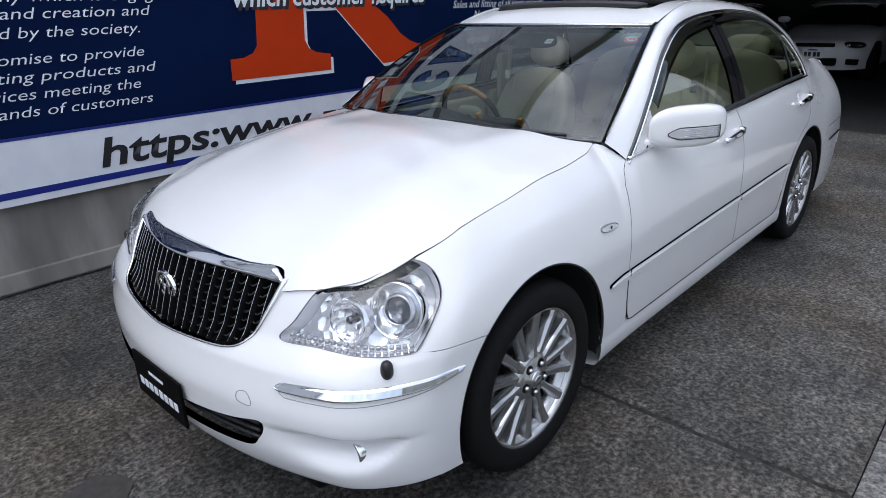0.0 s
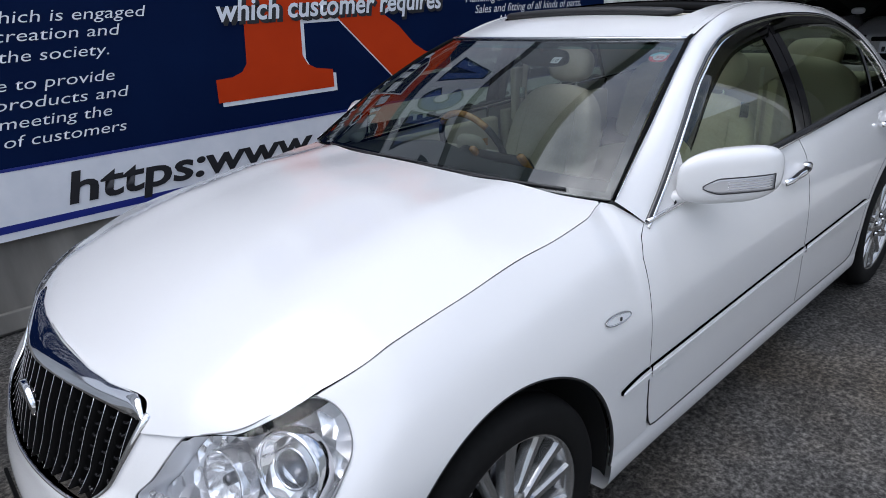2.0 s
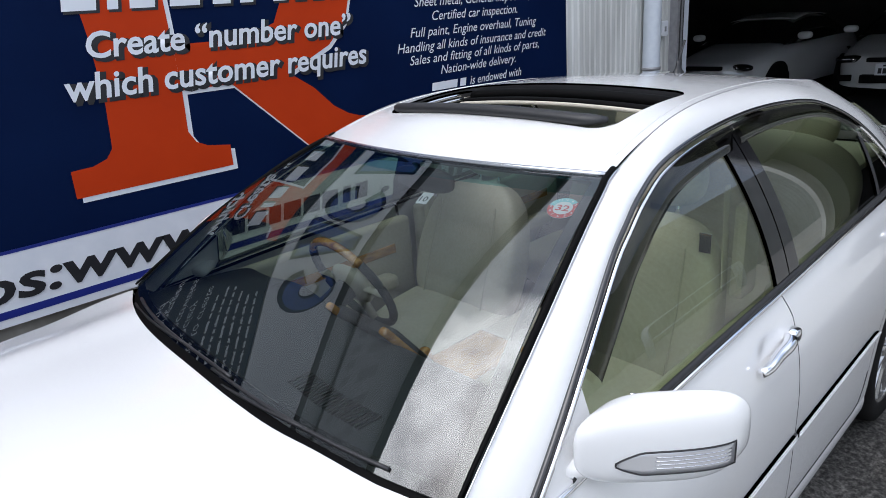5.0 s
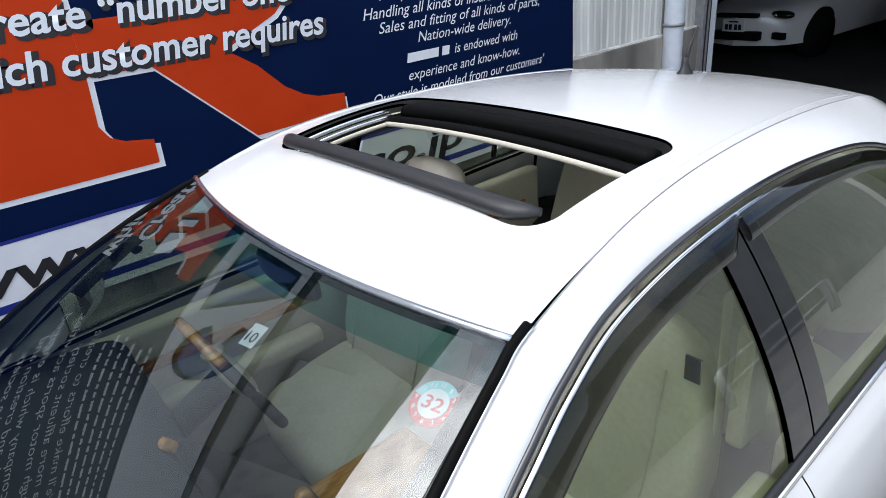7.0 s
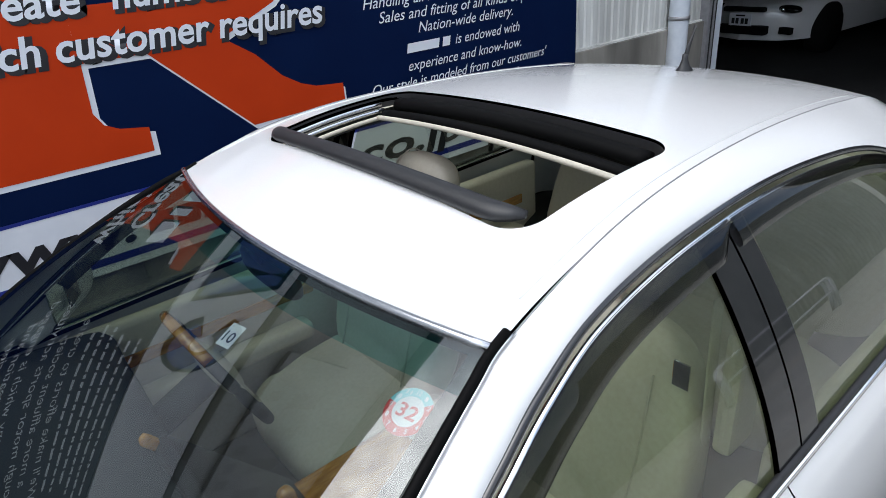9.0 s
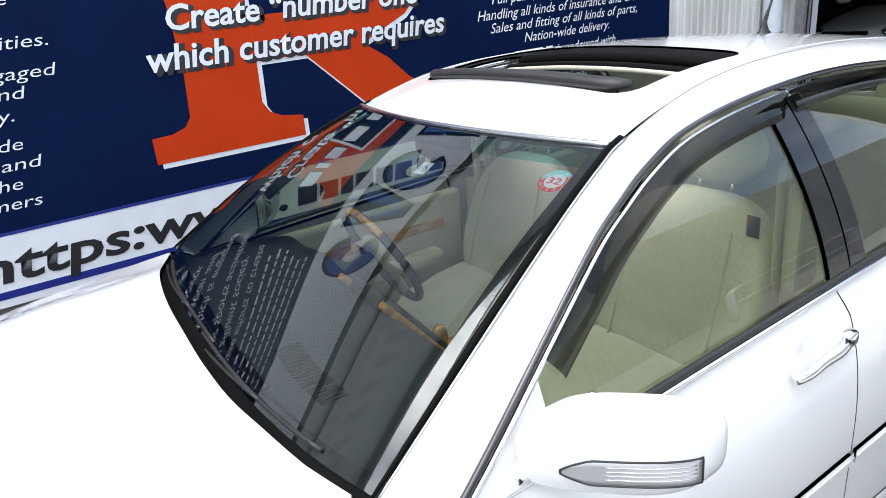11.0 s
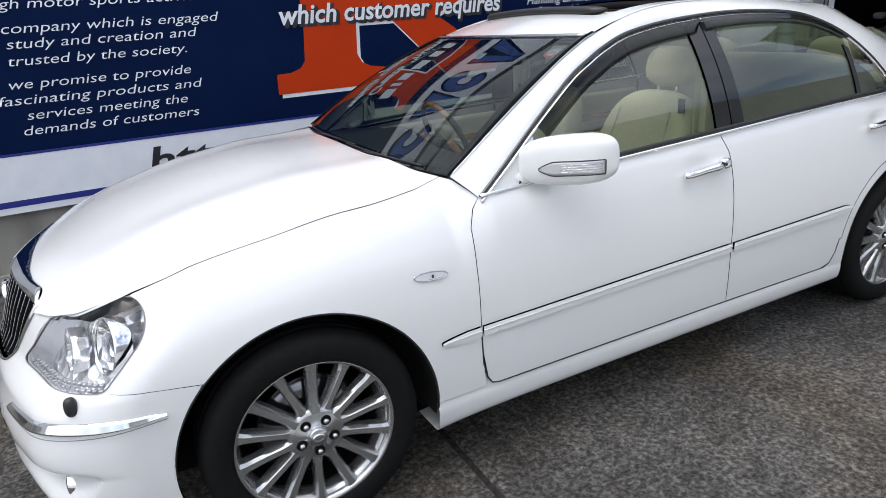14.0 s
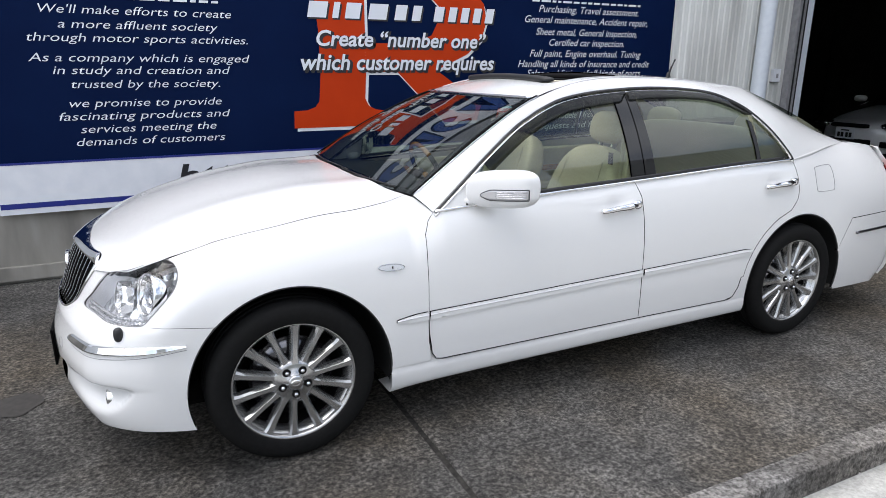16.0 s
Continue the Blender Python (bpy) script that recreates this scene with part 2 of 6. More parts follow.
def panel(name, outline, f, material, parent, res=0.03, gap=0.002, flange=0.014, off=0.0, holes=(), mirror=False, label=""):
    """A sheet of the skin f(u, v) inside an outline, with turned-in edges; holes are cut out. mirror: the other side's."""
    from mathutils.geometry import delaunay_2d_cdt
    loops = [inset(np.asarray(outline, float), gap)] + [inset(np.asarray(h, float), -gap) for h in holes]
    lo, hi = loops[0].min(0), loops[0].max(0)
    gx, gy = np.meshgrid(np.arange(lo[0] + res / 2, hi[0], res), np.arange(lo[1] + res / 2, hi[1], res))
    g = np.stack([gx.ravel(), gy.ravel()], -1)
    edge = np.concatenate(loops)
    keep = within(g, loops[0])
    for h in loops[1:]:
        keep &= ~within(g, h)
    g = g[keep]
    if len(g):
        dist = np.min(np.hypot(g[:, None, 0] - edge[None, :, 0], g[:, None, 1] - edge[None, :, 1]), axis=1)
        g = g[dist > res * 0.45]
    pts = np.concatenate([edge, g])
    edges, k = [], 0
    for lp in loops:
        n = len(lp)
        edges += [(k + i, k + (i + 1) % n) for i in range(n)]
        k += n
    r = delaunay_2d_cdt([Vector(p) for p in pts], edges, [], 0, 1e-7)
    uv = np.array([tuple(v) for v in r[0]])
    tris = np.array([t for t in r[2] if len(t) == 3])
    cen = uv[tris].mean(1)
    ok = within(cen, loops[0])
    for h in loops[1:]:
        ok &= ~within(cen, h)
    tris = tris[ok]
    P, N = f(uv[:, 0], uv[:, 1]), skin_normals(f, uv)
    P = P + off * N
    # orient
    fn = np.cross(P[tris[:, 1]] - P[tris[:, 0]], P[tris[:, 2]] - P[tris[:, 0]])
    flip = np.sum(fn * N[tris].sum(1), axis=1) < 0
    tris[flip] = tris[flip][:, ::-1]
    verts, faces, norms = list(map(tuple, P)), [tuple(t) for t in tris], list(map(tuple, N))
    if flange:
        for lp in loops:
            A = f(lp[:, 0], lp[:, 1])
            Na = skin_normals(f, lp)
            A = A + off * Na
            B = A - flange * Na
            t = np.roll(A, -1, 0) - np.roll(A, 1, 0)
            side_n = np.cross(t, Na)
            side_n /= np.maximum(np.linalg.norm(side_n, axis=1, keepdims=True), 1e-9)
            b = len(verts)
            n = len(lp)
            verts += list(map(tuple, A)) + list(map(tuple, B))
            norms += list(map(tuple, side_n)) * 2
            faces += [(b + i, b + (i + 1) % n, b + n + (i + 1) % n, b + n + i) for i in range(n)]
    if mirror:
        verts = [(x, -y, z) for x, y, z in verts]
        norms = [(x, -y, z) for x, y, z in norms]
        faces = [q[::-1] for q in faces]
    me = bpy.data.meshes.new(name)
    me.from_pydata(verts, [], faces)
    me.update()
    for p in me.polygons:
        p.use_smooth = True
    me.normals_split_custom_set_from_vertices(norms)
    return part(name, me, material, parent, label)


def grid_sheet(name, f, nu, nv, material, parent, thick=0.0, label="", mirror=False, inward=None):
    """A sheet over u, v in 0..1."""
    u, v = np.meshgrid(np.linspace(0, 1, nu), np.linspace(0, 1, nv), indexing="ij")
    P = f(u.ravel(), v.ravel())
    if mirror:
        P = P * np.array([1, -1, 1])
    faces = []
    for i in range(nu - 1):
        for j in range(nv - 1):
            q = (i * nv + j, (i + 1) * nv + j, (i + 1) * nv + j + 1, i * nv + j + 1)
            faces.append(q[::-1] if mirror else q)
    me = bpy.data.meshes.new(name)
    me.from_pydata([tuple(p) for p in P], [], faces)
    bm = bmesh.new()
    bm.from_mesh(me)
    if thick:
        bmesh.ops.recalc_face_normals(bm, faces=bm.faces)
        bmesh.ops.solidify(bm, geom=bm.faces[:], thickness=thick)
    bm.to_mesh(me)
    bm.free()
    for p in me.polygons:
        p.use_smooth = True
    return part(name, me, material, parent, label)


def tube(name, pts, radius, material, parent=None, label="", seg=8, closed=False, flat=1.0, bm=None):
    """A round or flattened rod along a line; radius may be a list."""
    p = np.asarray(pts, float)
    n = len(p)
    own = bm is None
    bm = bm or bmesh.new()
    rad = radius if hasattr(radius, "__len__") else [radius] * n
    t = np.roll(p, -1, 0) - np.roll(p, 1, 0)
    if not closed:
        t[0], t[-1] = p[1] - p[0], p[-1] - p[-2]
    rings = []
    for i in range(n):
        d = Vector(t[i]).normalized()
        up = Vector((0, 0, 1)) if abs(d.z) < 0.9 else Vector((0, 1, 0))
        a = d.cross(up).normalized()
        b = a.cross(d).normalized()
        rings.append([bm.verts.new(Vector(p[i]) + float(rad[i]) * (math.cos(2 * math.pi * k / seg) * a + float(flat) * math.sin(2 * math.pi * k / seg) * b)) for k in range(seg)])
    for i in range(n if closed else n - 1):
        r0, r1 = rings[i], rings[(i + 1) % n]
        for k in range(seg):
            bm.faces.new((r0[k], r0[(k + 1) % seg], r1[(k + 1) % seg], r1[k]))
    if not closed:
        bm.faces.new(rings[0][::-1])
        bm.faces.new(rings[-1])
    bmesh.ops.recalc_face_normals(bm, faces=bm.faces)
    return part(name, bm, material, parent, label) if own else bm


def lathe(profile, seg=48, axis="y", bm=None):
    """Turns a profile of (radius, along) round an axis; a closed loop of sections stays open at its ends."""
    bm = bm or bmesh.new()
    rings = []
    for k in range(seg):
        a = 2 * math.pi * k / seg
        ring = []
        for r, h in profile:
            c, s = r * math.cos(a), r * math.sin(a)
            ring.append(bm.verts.new({"y": (c, h, s), "z": (c, s, h), "x": (h, c, s)}[axis]))
        rings.append(ring)
    for k in range(seg):
        r0, r1 = rings[k], rings[(k + 1) % seg]
        for i in range(len(profile) - 1):
            bm.faces.new((r0[i], r0[i + 1], r1[i + 1], r1[i]))
    bmesh.ops.remove_doubles(bm, verts=bm.verts, dist=1e-6)
    bmesh.ops.recalc_face_normals(bm, faces=bm.faces)
    return bm


def blob(size, power=(2.6, 2.6), nu=40, nv=24, bm=None):
    """A rounded-box solid (superellipsoid)."""
    bm = bm or bmesh.new()

    def pw(v, e):
        return math.copysign(abs(v) ** (2 / e), v)
    rows = []
    for j in range(nv + 1):
        b = -math.pi / 2 + math.pi * j / nv
        rows.append([bm.verts.new((size[0] * pw(math.cos(b), power[1]) * pw(math.cos(2 * math.pi * i / nu), power[0]),
                                   size[1] * pw(math.cos(b), power[1]) * pw(math.sin(2 * math.pi * i / nu), power[0]),
                                   size[2] * pw(math.sin(b), power[1]))) for i in range(nu)])
    for j in range(nv):
        for i in range(nu):
            bm.faces.new((rows[j][i], rows[j][(i + 1) % nu], rows[j + 1][(i + 1) % nu], rows[j + 1][i]))
    bmesh.ops.remove_doubles(bm, verts=bm.verts, dist=1e-6)
    bmesh.ops.recalc_face_normals(bm, faces=bm.faces)
    return bm


def moved(bm, m):
    bmesh.ops.transform(bm, matrix=m, verts=bm.verts)
    return bm


def flat_poly(name, pts, y, material, parent, depth=0.0015, label=""):
    """A flat cut-out on a plane y = const, from (x, z) points, a little proud towards -y."""
    bm = bmesh.new()
    f = bm.faces.new([bm.verts.new((x, y, z)) for x, z in pts])
    bmesh.ops.triangulate(bm, faces=[f])
    r = bmesh.ops.extrude_face_region(bm, geom=bm.faces[:])
    for v in r["geom"]:
        if isinstance(v, bmesh.types.BMVert):
            v.co.y += depth
    bmesh.ops.recalc_face_normals(bm, faces=bm.faces)
    return part(name, bm, material, parent, label, smooth=False)


def lettering(text, m, width, height, material, parent, shear=0.0, bold=0.0, name="lettering", label=""):
    """Words in the built-in font as a mesh, scaled to a width and to a letter height, in the local x-y plane of m."""
    cu = bpy.data.curves.new(name, "FONT")
    cu.body, cu.shear, cu.offset, cu.resolution_u = text, shear, bold, 3
    ob = bpy.data.objects.new(name, cu)
    scene.collection.objects.link(ob)
    bpy.context.view_layer.update()
    me = bpy.data.meshes.new_from_object(ob.evaluated_get(bpy.context.evaluated_depsgraph_get()))
    bpy.data.objects.remove(ob)
    co = np.array([v.co[:] for v in me.vertices])
    lo, hi = co.min(0), co.max(0)
    for v in me.vertices:
        q = Vector(((v.co.x - lo[0]) * width / (hi[0] - lo[0]), v.co.y * height / 0.7, 0))
        v.co = m @ q
    me.materials.clear()
    return part(name, me, material, parent, label)


# ---- body form: smooth functions that give the car's skin ----
def lerp_curve(x, xs, ys):
    """Smooth monotone-ish cubic through a few stations."""
    xs, ys = np.asarray(xs, float), np.asarray(ys, float)
    d = np.diff(ys) / np.diff(xs)
    m = np.concatenate(([d[0]], [0 if a * b <= 0 else 2 * a * b / (a + b) for a, b in zip(d[:-1], d[1:])], [d[-1]]))
    x = np.clip(np.asarray(x, float), xs[0], xs[-1])
    i = np.clip(np.searchsorted(xs, x, side="right") - 1, 0, len(xs) - 2)
    h = xs[i + 1] - xs[i]
    t = (x - xs[i]) / h
    return ((2 * t ** 3 - 3 * t ** 2 + 1) * ys[i] + (t ** 3 - 2 * t ** 2 + t) * h * m[i]
            + (-2 * t ** 3 + 3 * t ** 2) * ys[i + 1] + (t ** 3 - t ** 2) * h * m[i + 1])


def belt_z(x):
    return lerp_curve(x, (0.3, 0.61, 1.06, 1.71, 2.31, 2.80), (0.915, 0.93, 0.955, 0.98, 1.005, 1.02))


def top_z(x):
    """Height of the upper edge of the side panels: hood shut line, belt line, boot shut line."""
    back = lerp_curve(x, (0.52, 0.57, 0.66, 1.06, 1.71, 2.31, 2.80, 3.42, 3.8, 4.02), (0.998, 0.985, 0.94, 0.955, 0.98, 1.005, 1.02, 1.07, 1.025, 0.95))
    return np.where(np.asarray(x) < 0.52, hood_z(x, 0.752 - 0.035 * np.clip((np.asarray(x) - 0.42) / 0.10, 0, 1) - 0.016 * np.clip((-0.25 - np.asarray(x)) / 0.15, 0, 1)) + 0.0005, back)


def top_drop(x):
    """How far the side panels lean in at that edge."""
    return lerp_curve(x, (-0.6, -0.41, -0.1, 0.3, 0.42, 0.52, 0.57, 0.66, 1.0, 2.31, 2.80, 3.42, 4.02),
                      (0.125, 0.125, 0.121, 0.122, 0.124, 0.148, 0.125, 0.066, 0.063, 0.063, 0.074, 0.195, 0.215))


def side_y(x, z):
    """Half width of the body side at x, z (below the belt)."""
    w = lerp_curve(x, (-0.6, -0.36, 0.0, 0.6, 1.6, 2.6, 3.2, 4.05), (0.845, 0.866, 0.876, 0.872, 0.866, 0.868, 0.862, 0.80))
    zt, dr = top_z(np.maximum(x, -0.42)), top_drop(x)
    u = np.clip((z - 0.60) / (zt - 0.60), 0, 1.3)
    low = np.clip((0.45 - z) / 0.3, 0, 1)
    crease = 0.10 * np.clip(z - lerp_curve(x, (0.1, 0.29, 0.58, 1.73, 2.9), (0.84, 0.86, 0.893, 0.94, 0.975)), 0, 1)
    cup = 0.013 * sum(np.exp(-((x - hx) / 0.055) ** 2 - ((z - hz) / 0.028) ** 2) for hx, hz in ((1.530, 0.886), (2.615, 0.914)))
    return w - dr * u ** 2.4 - 0.02 * low ** 2 - crease - cup


def front_x(y, z):
    """The nose: where the front face stands at y, z."""
    xf = lerp_curve(z, (0.15, 0.20, 0.26, 0.35, 0.45, 0.55, 0.70, 0.80, 0.90), (-0.715, -0.775, -0.825, -0.848, -0.85, -0.825, -0.775, -0.73, -0.685))
    a = np.clip(np.abs(y), 0, 1.2)
    # scoop round the fog lamp: sharp above, arched below
    foot = 0.332 + 0.9 * (a - 0.705) ** 2 + 40 * np.clip(a - 0.705, 0, 1) ** 4 * 8
    scoop = 0.050 / (1 + np.exp(np.clip((z - 0.413) / 0.005, -60, 60))) / (1 + np.exp(np.clip((foot - z) / 0.011, -60, 60))) / (1 + np.exp((0.615 - a) / 0.03)) / (1 + np.exp(np.clip((a - 0.820) / 0.014, -60, 60)))
    brow_line = 0.010 / (1 + np.exp(np.clip((z - 0.413) / 0.003, -60, 60))) / (1 + np.exp((0.52 - a) / 0.02)) * np.clip((z - 0.30) / 0.1, 0, 1)
    m = np.clip((z - 0.565) / 0.085, 0, 1)
    m = m * m * (3 - 2 * m)
    sweep = (1 - m) * 0.30 * a ** 2.1 + m * 0.297 * ((a * a + 0.006) ** 0.7 - 0.006 ** 0.7)
    return xf + sweep + 0.8 * np.clip(z - 0.62, 0, 0.19) * a ** 2.2 + scoop + brow_line


def rear_x(y, z):
    xr = lerp_curve(z, (0.18, 0.3, 0.5, 0.75, 1.0), (3.90, 4.02, 4.06, 4.03, 3.95))
    return xr - 0.22 * np.abs(y) ** 2.2


def inside(x, y, z, r=0.16):
    """Positive inside the body's outline at height z; the corners are filleted."""
    d2 = side_y(x, z) - np.abs(y)
    d1 = np.where(x < 1.5, x - front_x(y, z), rear_x(y, z) - x)
    a, b = np.clip(r - d1, 0, None), np.clip(r - d2, 0, None)
    return np.where((a > 0) & (b > 0), r - np.sqrt(a * a + b * b), np.minimum(d1, d2))


def solve_out(f, lo, hi, n=23):
    """The parameter at which f turns from inside (lo) to outside (hi)."""
    lo, hi = np.array(lo, float), np.array(hi, float)
    for _ in range(n):
        mid = (lo + hi) / 2
        ins = f(mid) > 0
        lo, hi = np.where(ins, mid, lo), np.where(ins, hi, mid)
    return (lo + hi) / 2


PIVOT = 0.25


def wrap(phi, z):
    """A point of the nose and front corner: angle round the pivot from straight ahead, height."""
    phi, z = np.asarray(phi, float), np.asarray(z, float)
    d = solve_out(lambda q: inside(PIVOT - q * np.cos(phi), q * np.sin(phi), z), 0.3 + 0 * phi, 1.5 + 0 * phi)
    return np.stack([PIVOT - d * np.cos(phi), -d * np.sin(phi), z + 0 * phi], -1)


def side(x, z):
    x, z = np.asarray(x, float), np.asarray(z, float)
    y = solve_out(lambda q: inside(x, q, z), 0.0 * x, 1.0 + 0 * x)
    return np.stack([x, -y, z + 0 * x], -1)


def glass_y(x, z):
    """Half width of the glasshouse above the belt."""
    h = np.clip(np.asarray(z, float) - belt_z(x), -0.05, 1)
    return 0.800 - 0.22 * h - 0.66 * h * h


def upper(x, z):
    x, z = np.asarray(x, float), np.asarray(z, float)
    return np.stack([x, -glass_y(x, z), z + 0 * x], -1)


def roof_z(x, y):
    x = np.asarray(x, float)
    a = np.abs(y)
    d = x - 1.787
    return 1.480 - np.where(d < 0, 0.33 * np.abs(d) ** 2.37, 0.083 * d * d) - 0.098 * a ** 2


def hood_z(x, y):
    a = np.abs(y)
    zc = lerp_curve(x, (-0.85, -0.68, -0.52, -0.33, -0.06, 0.2, 0.42, 0.55), (0.66, 0.80, 0.877, 0.941, 1.003, 1.032, 1.029, 1.025))
    edge = lerp_curve(x, (-0.85, -0.40, 0.0, 0.25, 0.42, 0.55), (0.070, 0.070, 0.084, 0.075, 0.052, 0.030))
    lip = np.clip(front_x(y, 0.79) + 0.07 - x, 0, 1)
    z = zc - edge * (a / 0.75) ** 2.2 + 0.012 * np.exp(-((a - 0.46) / 0.10) ** 2) * np.clip((x + 0.6) / 0.4, 0, 1) - 4.0 * lip ** 2
    roll = np.clip((a - 0.47) / 0.20, 0, 1)
    return z - 0.019 * roll * roll * (3 - 2 * roll) * np.clip((-0.24 - x) / 0.18, 0, 1)


def hood(x, y):
    x, y = np.asarray(x, float), np.asarray(y, float)
    return np.stack([x, y, hood_z(x, y)], -1)


# ---- ground ----
def ground_material(name, dark, mid, light, patch=0.45, brown=0.0, crack=0.0, bump=0.003, fine=1.0):
    """Worn concrete: stone-sized specks of three tones, dark crevices, broad stains and a brown tinge."""
    m = shader(name, spec=0.3)
    nt = m.node_tree
    b = nt.nodes["Principled BSDF"]
    add, tie = nt.nodes.new, nt.links.new
    co = add("ShaderNodeTexCoord")

    def noise(scale, detail, rough=0.6):
        n = add("ShaderNodeTexNoise")
        n.inputs["Scale"].default_value, n.inputs["Detail"].default_value, n.inputs["Roughness"].default_value = scale, detail, rough
        tie(co.outputs["Object"], n.inputs["Vector"])
        return n.outputs["Fac"]

    def spread(src, a, b2, lo, hi):
        r = add("ShaderNodeMapRange")
        for k, v in (("From Min", a), ("From Max", b2), ("To Min", lo), ("To Max", hi)):
            r.inputs[k].default_value = v
        tie(src, r.inputs["Value"])
        return r.outputs["Result"]

    def scaled(col, fac):
        v = add("ShaderNodeVectorMath")
        v.operation = "SCALE"
        tie(col, v.inputs[0])
        tie(fac, v.inputs["Scale"])
        return v.outputs["Vector"]
    speck = noise(62 * fine, 7, 0.72)
    ramp = add("ShaderNodeValToRGB")
    e = ramp.color_ramp.elements
    e[0].position, e[0].color = 0.40, (*dark, 1)
    e[1].position, e[1].color = 0.64, (*light, 1)
    x = e.new(0.50)
    x.color = (*mid, 1)
    tie(speck, ramp.inputs["Fac"])
    col = ramp.outputs["Color"]
    col = scaled(col, spread(noise(1.3, 6, 0.62), 0.36, 0.64, 1 - patch, 1 + patch * 0.75))
    col = scaled(col, spread(noise(7.0, 5), 0.35, 0.65, 1 - patch * 0.5, 1 + patch * 0.4))
    col = scaled(col, spread(noise(21.0 * fine, 6, 0.75), 0.38, 0.62, 1 - patch * 0.9, 1 + patch * 0.8))
    vo = add("ShaderNodeTexVoronoi")
    vo.feature = "DISTANCE_TO_EDGE"
    vo.inputs["Scale"].default_value = 55 * fine
    warp = add("ShaderNodeVectorMath")
    warp.operation = "ADD"
    wn3 = add("ShaderNodeTexNoise")
    wn3.inputs["Scale"].default_value = 18
    tie(co.outputs["Object"], wn3.inputs["Vector"])
    tie(co.outputs["Object"], warp.inputs[0])
    sc = add("ShaderNodeVectorMath")
    sc.operation = "SCALE"
    sc.inputs["Scale"].default_value = 0.03
    tie(wn3.outputs["Color"], sc.inputs[0])
    tie(sc.outputs["Vector"], warp.inputs[1])
    tie(warp.outputs["Vector"], vo.inputs["Vector"])
    if crack:
        col = scaled(col, spread(vo.outputs["Distance"], 0.0, 0.16, 1 - crack, 1.0))
    if brown:
        mx = add("ShaderNodeMix")
        mx.data_type, mx.blend_type = "RGBA", "MULTIPLY"
        tie(spread(noise(0.75, 4), 0.48, 0.66, 0.0, brown), mx.inputs["Factor"])
        tie(col, mx.inputs["A"])
        mx.inputs["B"].default_value = (1.0, 0.86, 0.66, 1)
        col = mx.outputs["Result"]
    tie(col, b.inputs["Base Color"])
    tie(spread(speck, 0.3, 0.7, 0.95, 0.72), b.inputs["Roughness"])
    bp = add("ShaderNodeBump")
    bp.inputs["Strength"].default_value, bp.inputs["Distance"].default_value = 0.9, bump
    tie(speck, bp.inputs["Height"])
    tie(bp.outputs["Normal"], b.inputs["Normal"])
    return m


FORECOURT = ground_material("exposed_aggregate_concrete", (0.026, 0.025, 0.0235), (0.070, 0.067, 0.062), (0.170, 0.163, 0.150), 0.42, 0.8, 0.10, 0.006, 0.85)
ROAD = ground_material("pale_concrete", (0.33, 0.33, 0.31), (0.38, 0.38, 0.36), (0.45, 0.44, 0.42), 0.12, 0.2, 0.0, 0.001)
KERB = ground_material("kerb_concrete", (0.07, 0.066, 0.062), (0.15, 0.145, 0.138), (0.25, 0.24, 0.23), 0.45, 0.3, 0.25, 0.003)
# garage concrete, darkened in colour for the shade under the roof
SHADED_FLOOR = ground_material("garage_floor_concrete", (0.012, 0.012, 0.012), (0.022, 0.022, 0.022), (0.035, 0.035, 0.035), 0.3, 0.0, 0.2, 0.002)
CONCRETE = grain(shader("cast_concrete"), 5, (0.19, 0.178, 0.155), (0.36, 0.34, 0.30), rough=(0.8, 0.95), stretch=(1, 1, 0.22), stain=0.45, stain_scale=1.9, bump=0.002, bump_scale=25)
SIDING = grain(shader("cream_painted_steel"), 6, (0.60, 0.60, 0.57), (0.70, 0.70, 0.67), rough=(0.35, 0.5), stretch=(1, 1, 0.12), stain=0.30, stain_scale=3)
GREY_WALL = grain(shader("grey_wall_panel"), 4, (0.42, 0.43, 0.44), (0.50, 0.51, 0.52), rough=(0.5, 0.7), stain=0.1)
PIPE = grain(shader("pale_blue_pvc"), 20, (0.56, 0.60, 0.66), (0.62, 0.66, 0.71), rough=(0.3, 0.45))
STEEL = grain(shader("grey_steel", metal=0.4), 15, (0.28, 0.28, 0.29), (0.38, 0.38, 0.39), rough=(0.35, 0.55))
# near-black walls: the dimness of the garage is in this colour
GARAGE_SHADE = grain(shader("garage_wall_dark"), 3, (0.02, 0.02, 0.021), (0.035, 0.035, 0.036), rough=(0.8, 0.95))

JOINT = grain(shader("joint_dirt", spec=0.2), 40, (0.012, 0.011, 0.010), (0.045, 0.042, 0.038), rough=(0.8, 1.0), bump=0.002)
WALL_Y = 2.17       # face of the building
BAN_Y = 2.12        # face of the banner
KERB_Y = -1.70      # back edge of the kerb
SEAM_X = 0.51       # joint across the forecourt
END_X = 6.88        # corner of the building, where the garage opens


def slab(name, lo, hi, mat, label, cat, bevel=0.006):
    ob = part(name, boxed(lo, hi, bevel), mat, None, smooth=False)
    return tagged(ob, label, cat, kind="structure")


tagged(part("ground", boxed((-60, -60, -0.40), (80, 60, -0.10)), ROAD, smooth=False), "pale concrete street surface below the kerb", "ground", kind="structure")
floor_f = part("forecourt_slab", boxed((-30, KERB_Y, -0.2), (SEAM_X - 0.012, WALL_Y, 0.0), 0.006), FORECOURT, smooth=False)
tagged(floor_f, "dark worn exposed-aggregate concrete forecourt slab", "pavement", kind="structure")
floor_r = part("forecourt_slab", boxed((SEAM_X + 0.012, KERB_Y, -0.2), (END_X, WALL_Y, 0.001), 0.006), FORECOURT, smooth=False)
tagged(floor_r, "dark worn exposed-aggregate concrete forecourt slab", "pavement", kind="structure")
